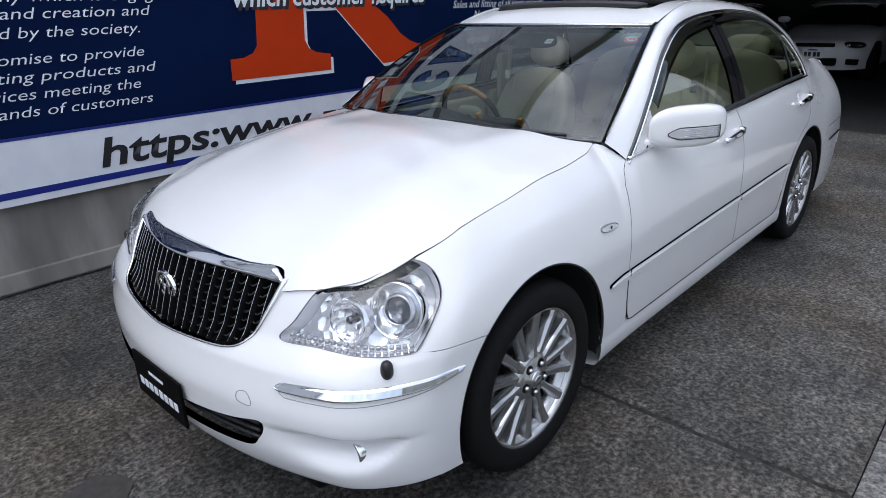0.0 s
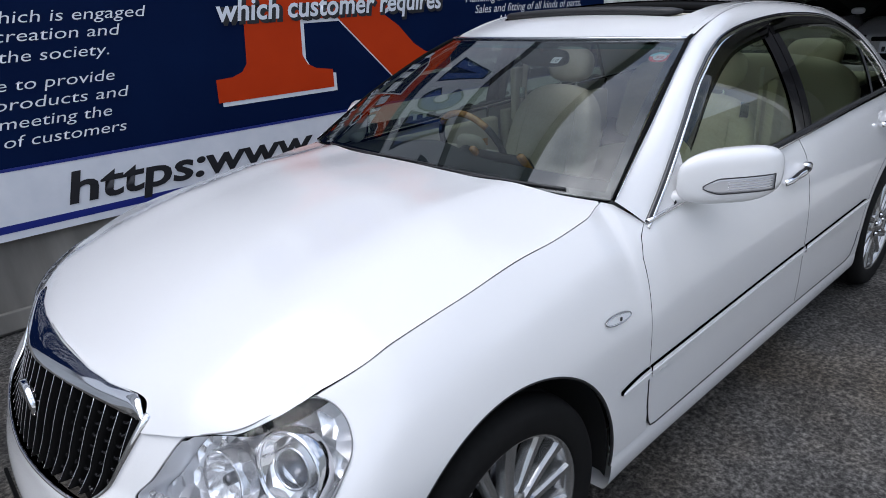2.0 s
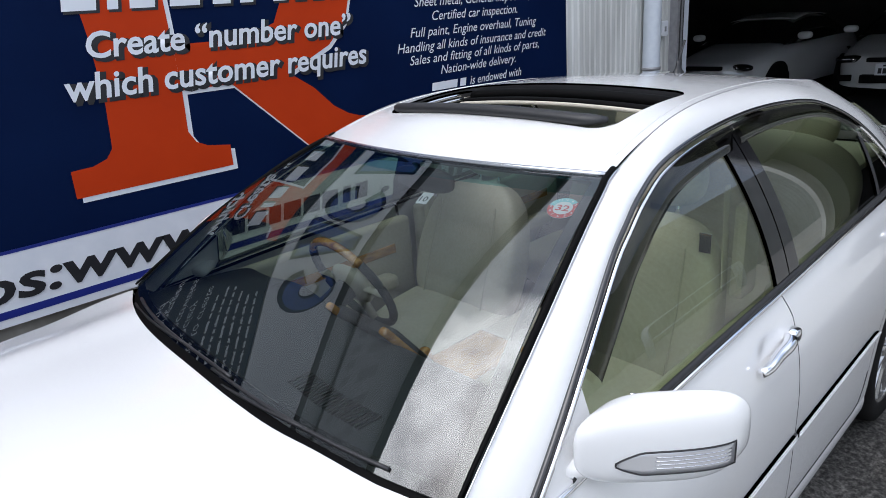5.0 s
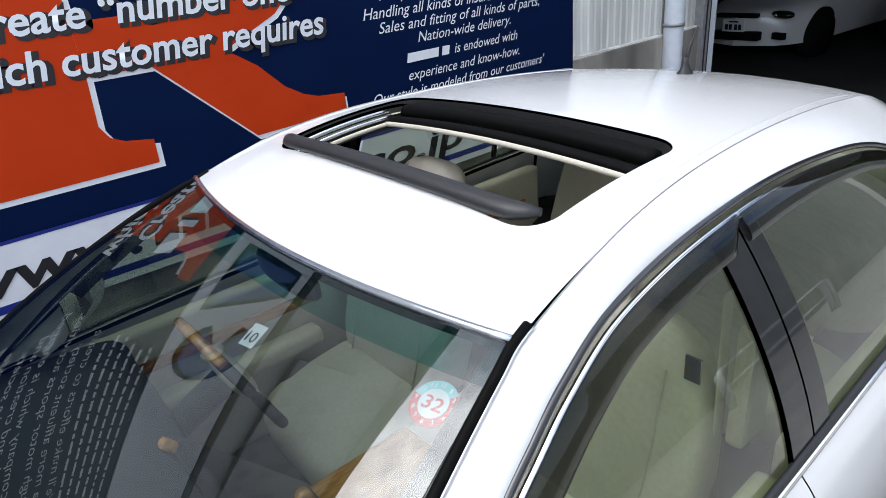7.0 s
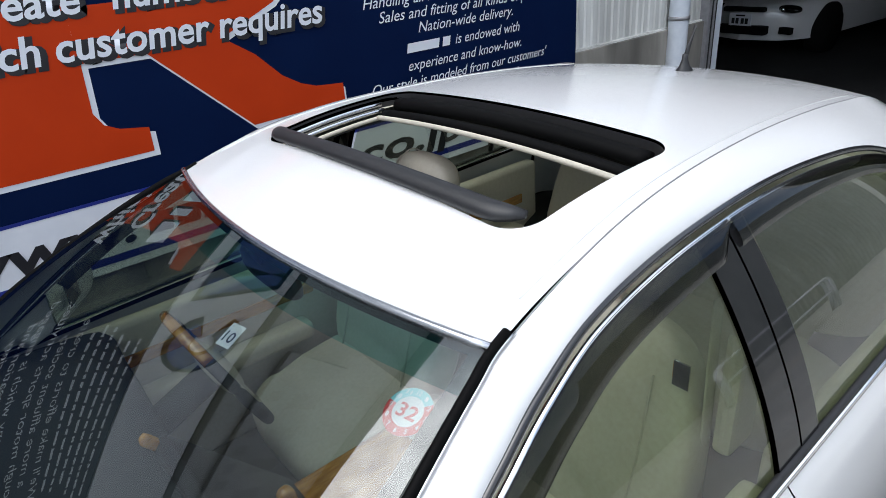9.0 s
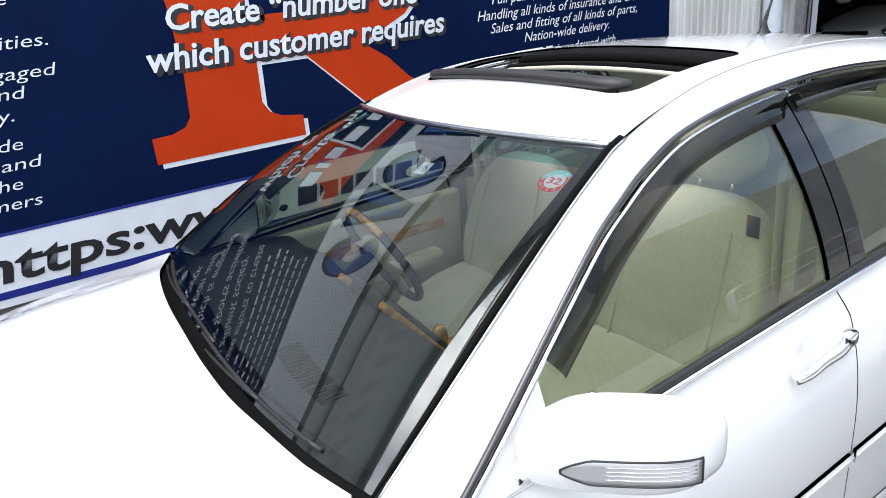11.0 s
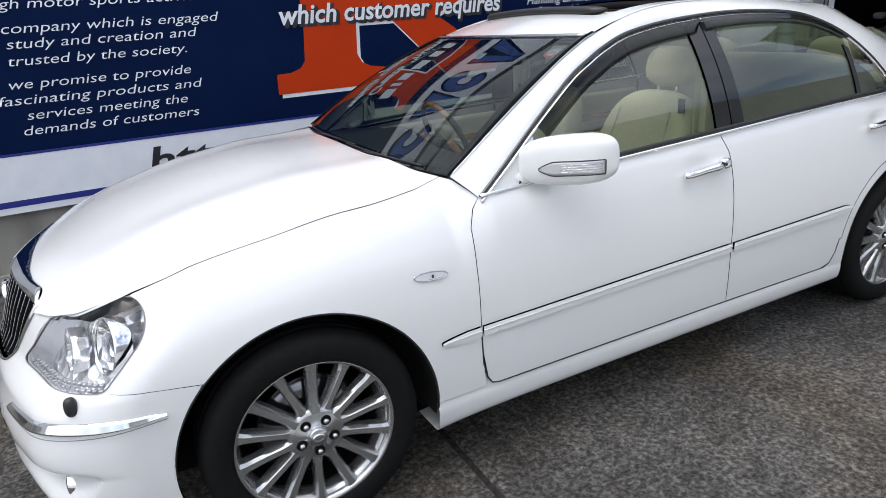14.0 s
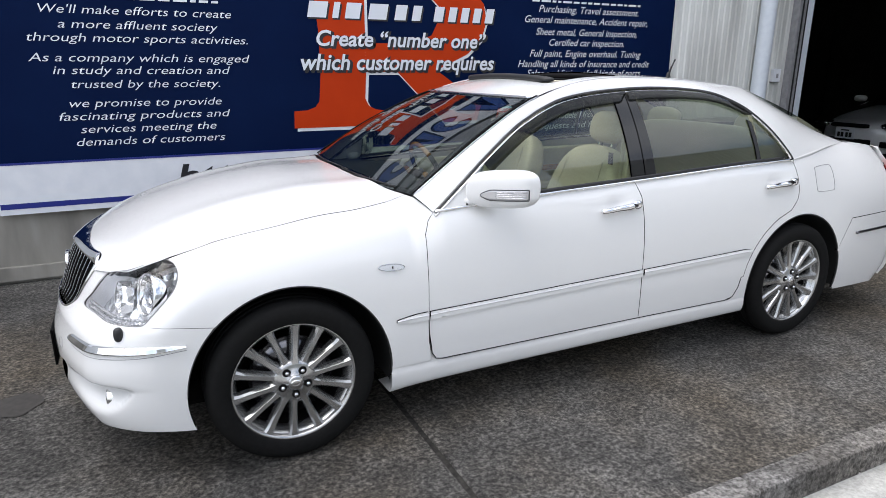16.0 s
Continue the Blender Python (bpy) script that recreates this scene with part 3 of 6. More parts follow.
tagged(part("joint", boxed((SEAM_X - 0.012, KERB_Y, -0.2), (SEAM_X + 0.012, WALL_Y, -0.005)), JOINT, smooth=False), "dark dirt-filled joint between forecourt slabs", "joint", kind="structure")
kerb = empty("kerb", (0, KERB_Y, 0))
tagged(kerb, "weathered grey concrete kerb of short blocks", "kerb", kind="structure")
kx = -14.73
while kx < 18:
    kb = part("kerb_block", boxed((kx + 0.004, -0.105, -0.25), (kx + 0.596, -0.003, 0.012), 0.010), KERB, kerb, smooth=False)
    kx += 0.6

# ---- building ----
slab("wall_base", (-30, WALL_Y, -0.1), (END_X, WALL_Y + 0.25, 0.97), CONCRETE, "stained cast concrete base of the workshop wall", "wall")
slab("wall_footing", (-30, WALL_Y - 0.035, 0.02), (END_X - 0.3, WALL_Y, 0.125), CONCRETE, "low concrete ledge along the foot of the wall", "trim")
slab("wall_upper", (-30, WALL_Y + 0.06, 0.97), (END_X, WALL_Y + 0.25, 5.5), GREY_WALL, "pale grey workshop wall above the base", "wall")

# ribbed siding between the banner and the pipe
siding = empty("siding", (4.4, WALL_Y, 0.97))
tagged(siding, "cream ribbed steel wall cladding with dirt streaks", "cladding", kind="structure")
sx = 0.0
while sx < 2.42:
    bm = bmesh.new()
    prof = [(0, 0.0), (0.012, -0.012), (0.062, -0.012), (0.074, 0.0), (0.086, 0.0)]
    vs = [[bm.verts.new((sx + a, 0.055 + b, z)) for a, b in prof] for z in (0.005, 3.6)]
    for i in range(len(prof) - 1):
        bm.faces.new((vs[0][i], vs[0][i + 1], vs[1][i + 1], vs[1][i]))
    part("rib", bm, SIDING, siding, smooth=False)
    sx += 0.086
slab("siding_flashing", (4.4, WALL_Y + 0.02, 0.955), (END_X, WALL_Y + 0.062, 0.985), SIDING, "cream drip flashing under the cladding", "trim", 0.004)

pipe = empty("downpipe", (6.08, WALL_Y - 0.03, 0))
tagged(pipe, "pale blue plastic rain downpipe with a bracket", "downpipe")
part("pipe", moved(lathe([(0.085, 0.0), (0.085, 4.5)], 24, "z"), Matrix.Translation((0, -0.03, 0))), PIPE, pipe)
bm = lathe([(0.088, 1.055), (0.094, 1.055), (0.094, 1.085), (0.088, 1.085)], 24, "z")
part("bracket", moved(bm, Matrix.Translation((0, -0.03, 0))), STEEL, pipe)

switch = empty("wall_switch", (6.44, WALL_Y + 0.04, 1.43))
tagged(switch, "small white switch box on the cladding", "switch")
part("body", boxed((-0.06, -0.045, -0.075), (0.06, 0.0, 0.075), 0.008), WHITE, switch, smooth=False)
part("button", boxed((-0.016, -0.052, -0.03), (0.016, -0.044, 0.02), 0.004), STEEL, switch, smooth=False)

rail = empty("door_frame", (6.62, WALL_Y - 0.02, 0))
tagged(rail, "grey steel roller door guide rail at the corner", "door frame")
for i, (a, b, mt) in enumerate(((0.0, 0.05, STEEL), (0.065, 0.085, BLACK), (0.09, 0.13, STEEL), (0.14, 0.16, BLACK), (0.165, 0.265, PIPE))):
    part("rail", boxed((a, -0.02 + 0.004 * i, 0), (b, 0.09, 3.4), 0.003), mt, rail, smooth=False)

# garage behind the corner, its interior shade put into the wall colour
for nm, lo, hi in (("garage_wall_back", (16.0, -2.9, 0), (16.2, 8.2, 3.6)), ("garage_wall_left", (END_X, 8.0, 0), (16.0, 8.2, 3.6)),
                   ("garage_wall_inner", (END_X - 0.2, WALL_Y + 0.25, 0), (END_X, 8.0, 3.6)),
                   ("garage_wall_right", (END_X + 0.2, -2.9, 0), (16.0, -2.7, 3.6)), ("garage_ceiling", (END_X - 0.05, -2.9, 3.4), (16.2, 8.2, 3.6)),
                   # lintel out of view, hung low to hold daylight out
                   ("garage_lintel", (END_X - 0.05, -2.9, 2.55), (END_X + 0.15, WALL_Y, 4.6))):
    slab(nm, lo, hi, GARAGE_SHADE, "garage interior surface, near black to carry its unlit shade", "ceiling" if "ceil" in nm else "wall")
# unseen slab, added to give the side windows something pale to mirror
slab("garage_cladding", (END_X - 0.05, -2.96, 0), (16.2, -2.905, 3.6), SIDING, "pale cladding added on the unseen garage flank for the side-glass reflections", "wall")
# floor tones carry the indoor shade
slab("garage_floor", (END_X, -2.9, -0.2), (16.2, 8.2, 0.0), SHADED_FLOOR, "garage concrete floor, darkened in colour for the shade indoors", "floor")

# coping along the top of the wall
CANOPY = grain(shader("coping_steel"), 5, (0.07, 0.075, 0.07), (0.09, 0.095, 0.09), rough=(0.7, 0.8), stain=0.1)
slab("coping", (-30, WALL_Y - 0.10, 5.5), (END_X, WALL_Y + 0.30, 5.58), CANOPY, "grey steel coping along the top of the workshop wall", "trim")

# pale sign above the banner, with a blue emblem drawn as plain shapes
upper_sign = empty("fascia_sign", (0, WALL_Y, 0))
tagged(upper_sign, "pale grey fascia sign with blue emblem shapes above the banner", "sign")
part("panel", boxed((-6.0, -0.03, 2.40), (5.6, 0.055, 3.20), 0.003), WHITE, upper_sign, smooth=False)
flat_poly("joint_strip", [(-6.0, 3.215), (5.6, 3.215), (5.6, 3.30), (-6.0, 3.30)], -0.03, INK, upper_sign, 0.08)


def ring_shape(cx, cz, rx, rz, hole, a0, a1, name, mat, y):
    bm = bmesh.new()
    vs = [[bm.verts.new((cx + rx * k * math.cos(a) + 0.22 * rz * k * math.sin(a), y, cz + rz * k * math.sin(a))) for k in (hole, 1.0)] for a in np.linspace(radians(a0), radians(a1), 30)]
    for p, q in zip(vs[:-1], vs[1:]):
        bm.faces.new((p[0], p[1], q[1], q[0]))
    return part(name, bm, mat, upper_sign, smooth=False)


for k, cx in enumerate((0.32, 0.86, 1.40, 1.94)):
    if k % 2 == 0:
        ring_shape(cx, 2.80, 0.25, 0.30, 0.30, 25, 335, "emblem_edge", NAVY, -0.032)
        ring_shape(cx - 0.01, 2.81, 0.21, 0.26, 0.42, 35, 330, "emblem_ring", LOGO_BLUE, -0.034)
    else:
        flat_poly("emblem_edge", [(cx - 0.27, 2.50), (cx + 0.27, 2.50), (cx + 0.22, 3.11), (cx + 0.02, 3.11)], -0.033, NAVY, upper_sign, 0.002)
        flat_poly("emblem_wedge", [(cx - 0.22, 2.53), (cx - 0.08, 2.53), (cx + 0.14, 3.07), (cx + 0.04, 3.07)], -0.036, LOGO_BLUE, upper_sign, 0.002)
        flat_poly("emblem_wedge", [(cx + 0.07, 2.53), (cx + 0.22, 2.53), (cx + 0.19, 3.07), (cx + 0.10, 3.07)], -0.036, LOGO_BLUE, upper_sign, 0.002)

# smaller pale name board higher up, its letters as bars
board = empty("name_board", (0, WALL_Y, 0))
tagged(board, "pale name board with rows of grey bars high on the wall", "sign")
part("panel", boxed((-3.6, 0.0, 3.72), (0.45, 0.056, 4.62), 0.003), GREY_WALL, board, smooth=False)
for k in range(9):
    flat_poly("bar", [(-3.3 + 0.40 * k, 4.12), (-3.12 + 0.40 * k, 4.12), (-3.07 + 0.40 * k, 4.50), (-3.25 + 0.40 * k, 4.50)], -0.003, STEEL, board, 0.002)
for k in range(16):
    flat_poly("bar", [(-3.2 + 0.21 * k, 3.82), (-3.09 + 0.21 * k, 3.82), (-3.07 + 0.21 * k, 3.96), (-3.18 + 0.21 * k, 3.96)], -0.003, STEEL, board, 0.002)

# ---- banner ----
banner = empty("banner", (0, BAN_Y, 0))
tagged(banner, "large navy printed banner with white text and an orange letter", "banner")
BX0, BX1, BZ0, BZ1 = -1.35, 4.70, 0.51, 2.38
part("sheet", boxed((BX0, 0.004, BZ0), (BX1, 0.03, BZ1), 0.002), NAVY, banner, smooth=False)
flat_poly("white_band", [(BX0, 0.505), (BX1, 0.505), (BX1, 0.855), (BX0, 0.855)], 0.0, WHITE, banner, 0.003)
flat_poly("blue_stripe", [(BX0 + 0.012, 0.545), (BX1, 0.545), (BX1, 0.583), (BX0 + 0.012, 0.583)], -0.002, ROYAL, banner, 0.001)
flat_poly("blue_edge", [(BX0, 0.850), (BX1, 0.850), (BX1, 0.866), (BX0, 0.866)], -0.002, ROYAL, banner, 0.001)
TILT_TEXT = pose(0, 0, 0, 90, 0, 0)


def line(text, x0, x1, z, h, mat=TEXT_WHITE, shear=0.25, bold=0.0, y=-0.001, shadow=None):
    ob = lettering(text, Matrix.Translation((x0, y, z)) @ TILT_TEXT, x1 - x0, h, mat, banner, shear, bold)
    if shadow:
        lettering(text, Matrix.Translation((x0 + 0.008, y + 0.0006, z - 0.012)) @ TILT_TEXT, x1 - x0 + 0.012, h, shadow, banner, shear, bold + 0.05, "letter_shadow")
    return ob


def bar(x0, x1, z, h, mat=TEXT_WHITE, y=-0.0025):
    return flat_poly("bar", [(x0, z), (x1, z), (x1 + h * 0.2, z + h), (x0 + h * 0.2, z + h)], y, mat, banner, 0.001)


for tx, a, b, z in (("We'll make efforts to create", -0.924, 0.308, 1.855), ("a more affluent society", -0.826, 0.205, 1.760),
                    ("through motor sports activities.", -1.017, 0.414, 1.672), ("As a company which is engaged", -1.029, 0.418, 1.540),
                    ("in study and creation and", -0.898, 0.268, 1.456), ("trusted by the society.", -0.797, 0.185, 1.362),
                    ("we promise to provide", -0.827, 0.186, 1.232), ("fascinating products and", -0.903, 0.243, 1.142),
                    ("services meeting the", -0.782, 0.132, 1.052), ("demands of customers", -0.819, 0.189, 0.963)):
    line(tx, a, b, z, 0.056, bold=-0.004)
words = random.Random(5)


def small_print(x0, x1, z0, rows):
    """Rows of word-long bars."""
    for i in range(rows):
        a, b = x0 + words.uniform(0, 0.15), x1 - words.uniform(0, 0.12)
        while a < b - 0.04:
            w = words.uniform(0.03, 0.10)
            bar(a, min(a + w, b), z0 + 0.068 * i, 0.017)
            a += w + 0.022


small_print(-0.98, 0.36, 1.955, 6)
small_print(2.95, 4.30, 2.09, 4)
for tx, a, b, z in (("Purchasing, Travel assessment.", 3.039, 4.223, 2.003), ("General maintenance, Accident repair,", 2.892, 4.349, 1.909),
                    ("Sheet metal, General inspection,", 3.016, 4.221, 1.803), ("Certified car inspection.", 3.169, 4.067, 1.709),
                    ("Full paint, Engine overhaul, Tuning", 2.957, 4.296, 1.609), ("Handling all kinds of insurance and credit", 2.832, 4.416, 1.515),
                    ("Sales and fitting of all kinds of parts,", 2.930, 4.320, 1.430), ("Nation-wide delivery.", 3.211, 4.025, 1.343),
                    ("experience and know-how.", 3.112, 4.102, 1.130), ("Our style is modeled from our customers'", 2.833, 4.365, 1.032)):
    line(tx, a, b, z, 0.062, shear=0.3)
line("is endowed with", 3.50, 4.088, 1.235, 0.062, shear=0.3)
bar(3.11, 3.36, 1.235, 0.055)
bar(3.39, 3.45, 1.235, 0.055)
line("requests and feedback", 3.05, 4.10, 0.935, 0.062, shear=0.3)

# the big orange letter with its white edge, seen below the slogan and behind it
LEG = [(0.730, 1.030), (1.552, 1.030), (1.556, 1.145), (1.430, 1.165), (1.370, 1.195), (1.338, 1.255), (1.352, 1.470), (1.352, 1.740), (1.352, 2.152), (1.345, 2.217), (1.220, 2.274), (0.760, 2.274),
       (0.760, 2.181), (0.880, 2.159), (0.935, 2.102), (0.965, 1.750), (0.965, 1.450), (0.945, 1.240), (0.910, 1.195), (0.840, 1.170), (0.736, 1.165)]
ARM = [(1.352, 1.470), (1.632, 1.470), (2.075, 1.035), (2.640, 1.052), (2.639, 1.150), (2.470, 1.165), (2.380, 1.195), (2.280, 1.255), (2.150, 1.385), (2.000, 1.485),
       (2.100, 1.530), (2.300, 1.620), (2.440, 1.750), (2.490, 1.900), (2.460, 2.044), (2.330, 2.174), (2.100, 2.253), (1.800, 2.274), (1.220, 2.274), (1.352, 2.159), (1.700, 2.166), (1.900, 2.116), (2.020, 2.008), (2.020, 1.900), (1.950, 1.770), (1.750, 1.700), (1.352, 1.700)]


def big_letter(pts, name, mat, dx, dz, y):
    bm = bmesh.new()
    vs = [bm.verts.new((x + dx, y, z + dz)) for x, z in pts]
    es = [bm.edges.new((vs[i], vs[(i + 1) % len(vs)])) for i in range(len(vs))]
    bmesh.ops.triangle_fill(bm, use_beauty=True, use_dissolve=False, edges=es, normal=(0, -1, 0))
    return part(name, bm, mat, banner, smooth=False)


big_letter(LEG, "letter_edge", WHITE, 0.024, -0.026, 0.0020)
big_letter(ARM, "letter_edge", WHITE, 0.012, -0.024, 0.0016)
big_letter(LEG, "letter_stem", ORANGE, 0, 0, -0.0004)
big_letter(ARM, "letter_bowl", ORANGE, 0, 0, -0.0008)

line("Create “number one”", 0.944, 2.484, 1.674, 0.118, shear=0.2, bold=0.020, y=-0.004, shadow=INK)
line("which customer requires", 0.809, 2.573, 1.488, 0.122, shear=0.2, bold=0.020, y=-0.004, shadow=INK)
# company name: plain bars
for a, b in ((0.85, 1.06), (1.07, 1.14), (1.16, 1.33), (1.35, 1.57), (1.59, 1.73), (1.75, 1.86), (1.95, 2.07), (2.09, 2.19), (2.21, 2.31), (2.33, 2.43), (2.45, 2.56)):
    c, h = (a + b) / 2, (b - a) * 0.36
    bar(c - h + 0.006, c + h + 0.014, 1.872, 0.120, INK, -0.0026)
    bar(c - h, c + h, 1.885, 0.120, TEXT_WHITE, -0.004)
# web address
line("https:www.", -0.185, 1.36, 0.628, 0.165, INK, 0.2, 0.022, -0.004)
for a, b in ((1.42, 1.54), (1.56, 1.68), (1.70, 1.78), (1.80, 1.92), (1.94, 2.06), (2.08, 2.20), (2.24, 2.30), (2.34, 2.44)):
    bar(a, b, 0.628, 0.105, INK, -0.004)
line(".co.jp", 2.56, 3.52, 0.628, 0.165, INK, 0.2, 0.022, -0.004)

# across the street: corrugated fence and white tubular guard rails
FENCE = grain(shader("grey_corrugated_steel"), 6, (0.30, 0.31, 0.29), (0.44, 0.45, 0.42), rough=(0.4, 0.6), stretch=(1, 1, 0.15), stain=0.2)
fence = empty("fence", (-4.0, -9.0, -0.1))
tagged(fence, "grey corrugated steel fence across the street, its tall end standing in for a building", "fence", kind="structure")
for i in range(90):
    bm = bmesh.new()
    prof = [(0.40 * (k / 8), 0.03 * math.sin(k * math.pi / 2)) for k in range(9)]
    # sheets from the 29th on rise to stand in for a taller building
    vs = [[bm.verts.new((i * 0.4 + a, d, z)) for a, d in prof] for z in (0.0, 3.5 if i < 28 else 5.6)]
    for k in range(8):
        bm.faces.new((vs[0][k], vs[0][k + 1], vs[1][k + 1], vs[1][k]))
    part("sheet", bm, FENCE, fence)
for i in range(3):
    gr = empty("guard_rail", (7.1 + 0.07 * i, -6.0 - 0.12 * i, -0.1))
    tagged(gr, "white tubular steel guard rail beside the street", "guard rail", "guard rails across the street")
    hoop = [(0, 0, 0), (0, 0, 0.95)] + [(0.18 - 0.18 * math.cos(a), 0, 0.95 + 0.18 * math.sin(a)) for a in np.linspace(0.2, math.pi / 2, 6)]
    hoop += [(3.0 - q[0], q[1], q[2]) for q in hoop[::-1]]
    tube("hoop", hoop, 0.032, TEXT_WHITE, gr, seg=10)
    tube("cross_bar", [(0, 0, 0.62), (3.0, 0, 0.62)], 0.022, TEXT_WHITE, gr, seg=10)

# dark round stain on the slab
STAIN = grain(shader("oil_stain"), 30, (0.020, 0.018, 0.016), (0.050, 0.046, 0.042), rough=(0.6, 0.8))
bm = bmesh.new()
ring = [bm.verts.new((0.10 * math.cos(a) * (1 + 0.10 * math.sin(3 * a + 1) + 0.09 * noise.noise((4 * math.cos(a), 4 * math.sin(a), 0))), 0.115 * math.sin(a) * (1 + 0.08 * math.cos(5 * a) + 0.09 * noise.noise((5 * math.cos(a), 5 * math.sin(a), 7))), 0.0)) for a in np.linspace(0, 2 * math.pi, 90, endpoint=False)]
bm.faces.new(ring)
st = part("oil_stain", bm, STAIN, smooth=False)
st.location = (-1.08, 0.11, 0.004)
tagged(st, "round dark oil stain on the concrete", "stain")


# ---- parked cars in the garage ----
def parked_car(x, y, yaw, label, glass_dark, name="parked_car"):
    """A small white coupe: lofted body, cabin, wheels, lamps; front at local x = 0 looking to -x."""
    c = empty(name, (x, y, 0))
    tagged(c, label, "car")
    c.matrix_local = pose(x, y, 0, 0, 0, yaw)
    def hull(u, v):
        xx = 4.25 * u
        w = 0.84 * np.clip(1 - np.abs(2 * u - 1) ** 7, 0, 1) ** 0.35
        top = lerp_curve(xx, (0, 0.15, 1.1, 1.4, 3.4, 4.1, 4.25), (0.62, 0.70, 0.90, 0.94, 0.98, 0.95, 0.80))
        a = (v - 0.5) * math.pi * 1.16
        yy = w * np.sign(np.sin(a)) * np.abs(np.sin(a)) ** 0.45
        zz = 0.20 + (top - 0.20) * np.clip((np.cos(a) + 0.25) / 1.25, 0, 1) ** 0.45
        nose = 0.16 * np.clip(1 - u * 12, 0, 1) * (1 - np.abs(yy / 0.84) ** 2)
        return np.stack([xx - nose + 0.16, yy, zz], -1)
    grid_sheet("body", hull, 60, 40, PAINT, c)
    def cab(u, v):
        xx = 1.15 + 2.55 * u
        h = lerp_curve(xx, (1.15, 1.9, 2.4, 3.0, 3.7), (0.92, 1.26, 1.32, 1.28, 0.97))
        a = (v - 0.5) * math.pi
        return np.stack([xx, (0.72 - 0.14 * np.cos(a)) * np.sign(np.sin(a)) * np.abs(np.sin(a)) ** 0.5, 0.88 + (h - 0.88) * np.cos(a) ** 0.4], -1)
    grid_sheet("glasshouse", cab, 40, 30, GLOSS_BLACK if glass_dark else PRIVACY, c)
    def cap(u, v):
        xx = 1.85 + 1.2 * u
        return np.stack([xx, 1.10 * (v - 0.5), lerp_curve(xx, (1.85, 2.4, 3.05), (1.262, 1.33, 1.285)) - 0.03 * (2 * v - 1) ** 4], -1)
    grid_sheet("roof", cap, 20, 12, PAINT, c, 0.01)
    for s in (-1, 1):
        lp = part("headlamp", moved(blob((0.10, 0.19, 0.055), (2.4, 2.4), 24, 14), Matrix.Translation((0.20, s * 0.56, 0.63)) @ pose(0, 0, 0, 0, 0, s * 24)), GLOSS_BLACK, c)
        for k in (-0.06, 0.05):
            part("lamp_unit", moved(blob((0.04, 0.042, 0.038), (2, 2), 16, 10), Matrix.Translation((0.125 + abs(k) * 0.2, s * (0.56 + k), 0.63))), REFLECTOR, lp)
        # duct is a near-black block standing in for a shaded opening
        part("bumper_duct", moved(boxed((-0.03, -0.09, -0.045), (0.05, 0.09, 0.045), 0.01), Matrix.Translation((0.12, s * 0.58, 0.36)) @ pose(0, 0, 0, 0, 0, s * 14)), CAVITY_SHADE, c, smooth=False)
        part("door_mirror", moved(blob((0.07, 0.11, 0.06), (2.6, 2.6), 20, 12), Matrix.Translation((1.45, s * 0.90, 1.0))), PAINT, c)
        for wx in (0.85, 3.4):
            wh = part("wheel", moved(lathe([(0.0, 0.0), (0.20, 0.0), (0.205, -0.01), (0.21, 0.05)], 32, "y"), pose(wx, s * 0.80, 0.30, 0, 0, 0 if s < 0 else 180)), SATIN, c)
            part("tyre", moved(lathe([(0.205, 0.0), (0.24, -0.02), (0.29, -0.01), (0.30, 0.05), (0.30, 0.18), (0.2, 0.2)], 40, "y"), pose(wx, s * 0.80, 0.30, 0, 0, 0 if s < 0 else 180)), RUBBER, wh)
            # near-black disc stands in for the shaded hollow of the arch
            part("arch", moved(lathe([(0.0, 0.0), (0.345, 0.0), (0.345, 0.2)], 36, "y"), pose(wx, s * 0.835, 0.32, 0, 0, 0 if s < 0 else 180)), CAVITY_SHADE, c)
    # intake and grille: near-black blocks for shaded openings
    part("intake", boxed((-0.03, -0.36, 0.30), (0.10, 0.36, 0.42), 0.02), CAVITY_SHADE, c, smooth=False)
    part("grille", boxed((-0.005, -0.30, 0.60), (0.10, 0.30, 0.66), 0.015), CAVITY_SHADE, c, smooth=False)
    pl = part("number_plate", boxed((-0.045, -0.165, 0.42), (-0.035, 0.165, 0.585), 0.004), WHITE, c, smooth=False)
    for a, d in ((-0.12, -0.075), (-0.06, -0.015), (0.02, 0.065), (0.08, 0.125)):
        part("bar", boxed((-0.047, a, 0.445), (-0.044, d, 0.52)), INK, pl, smooth=False)
    part("bar", boxed((-0.047, -0.07, 0.545), (-0.044, 0.07, 0.565)), INK, pl, smooth=False)
    return c


parked_car(10.05, 3.50, -4, "white coupe with dark lamps parked inside the garage", True)
parked_car(11.2, 1.25, 2, "white coupe with dark glass parked deep in the garage", True)


# ---- the car ----
car = empty("sedan_car", (0, 0, 0))
tagged(car, "clean white four-door sedan with chrome trim parked on the forecourt", "car")
AX, RX, WHEEL_Z, ARCH = 0.0, 2.845, 0.33, 0.392


def ang(x, y, z):
    return (math.atan2(-y, PIVOT - x), z)


def arc(cx, cz, r, a0, a1, n=40):
    return [(cx + r * math.cos(a), cz + r * math.sin(a)) for a in np.linspace(radians(a0), radians(a1), n)]


# window opening in the side, from the front foot over the roof to the rear foot
WIN = catmull([(0.615, 0.931), (0.845, 1.106), (1.04, 1.234), (1.15, 1.288), (1.24, 1.325), (1.36, 1.361), (1.53, 1.386), (1.72, 1.400), (1.90, 1.405), (2.08, 1.399),
               (2.25, 1.382), (2.37, 1.350), (2.50, 1.288), (2.62, 1.192), (2.725, 1.080), (2.770, 1.024)], 10)

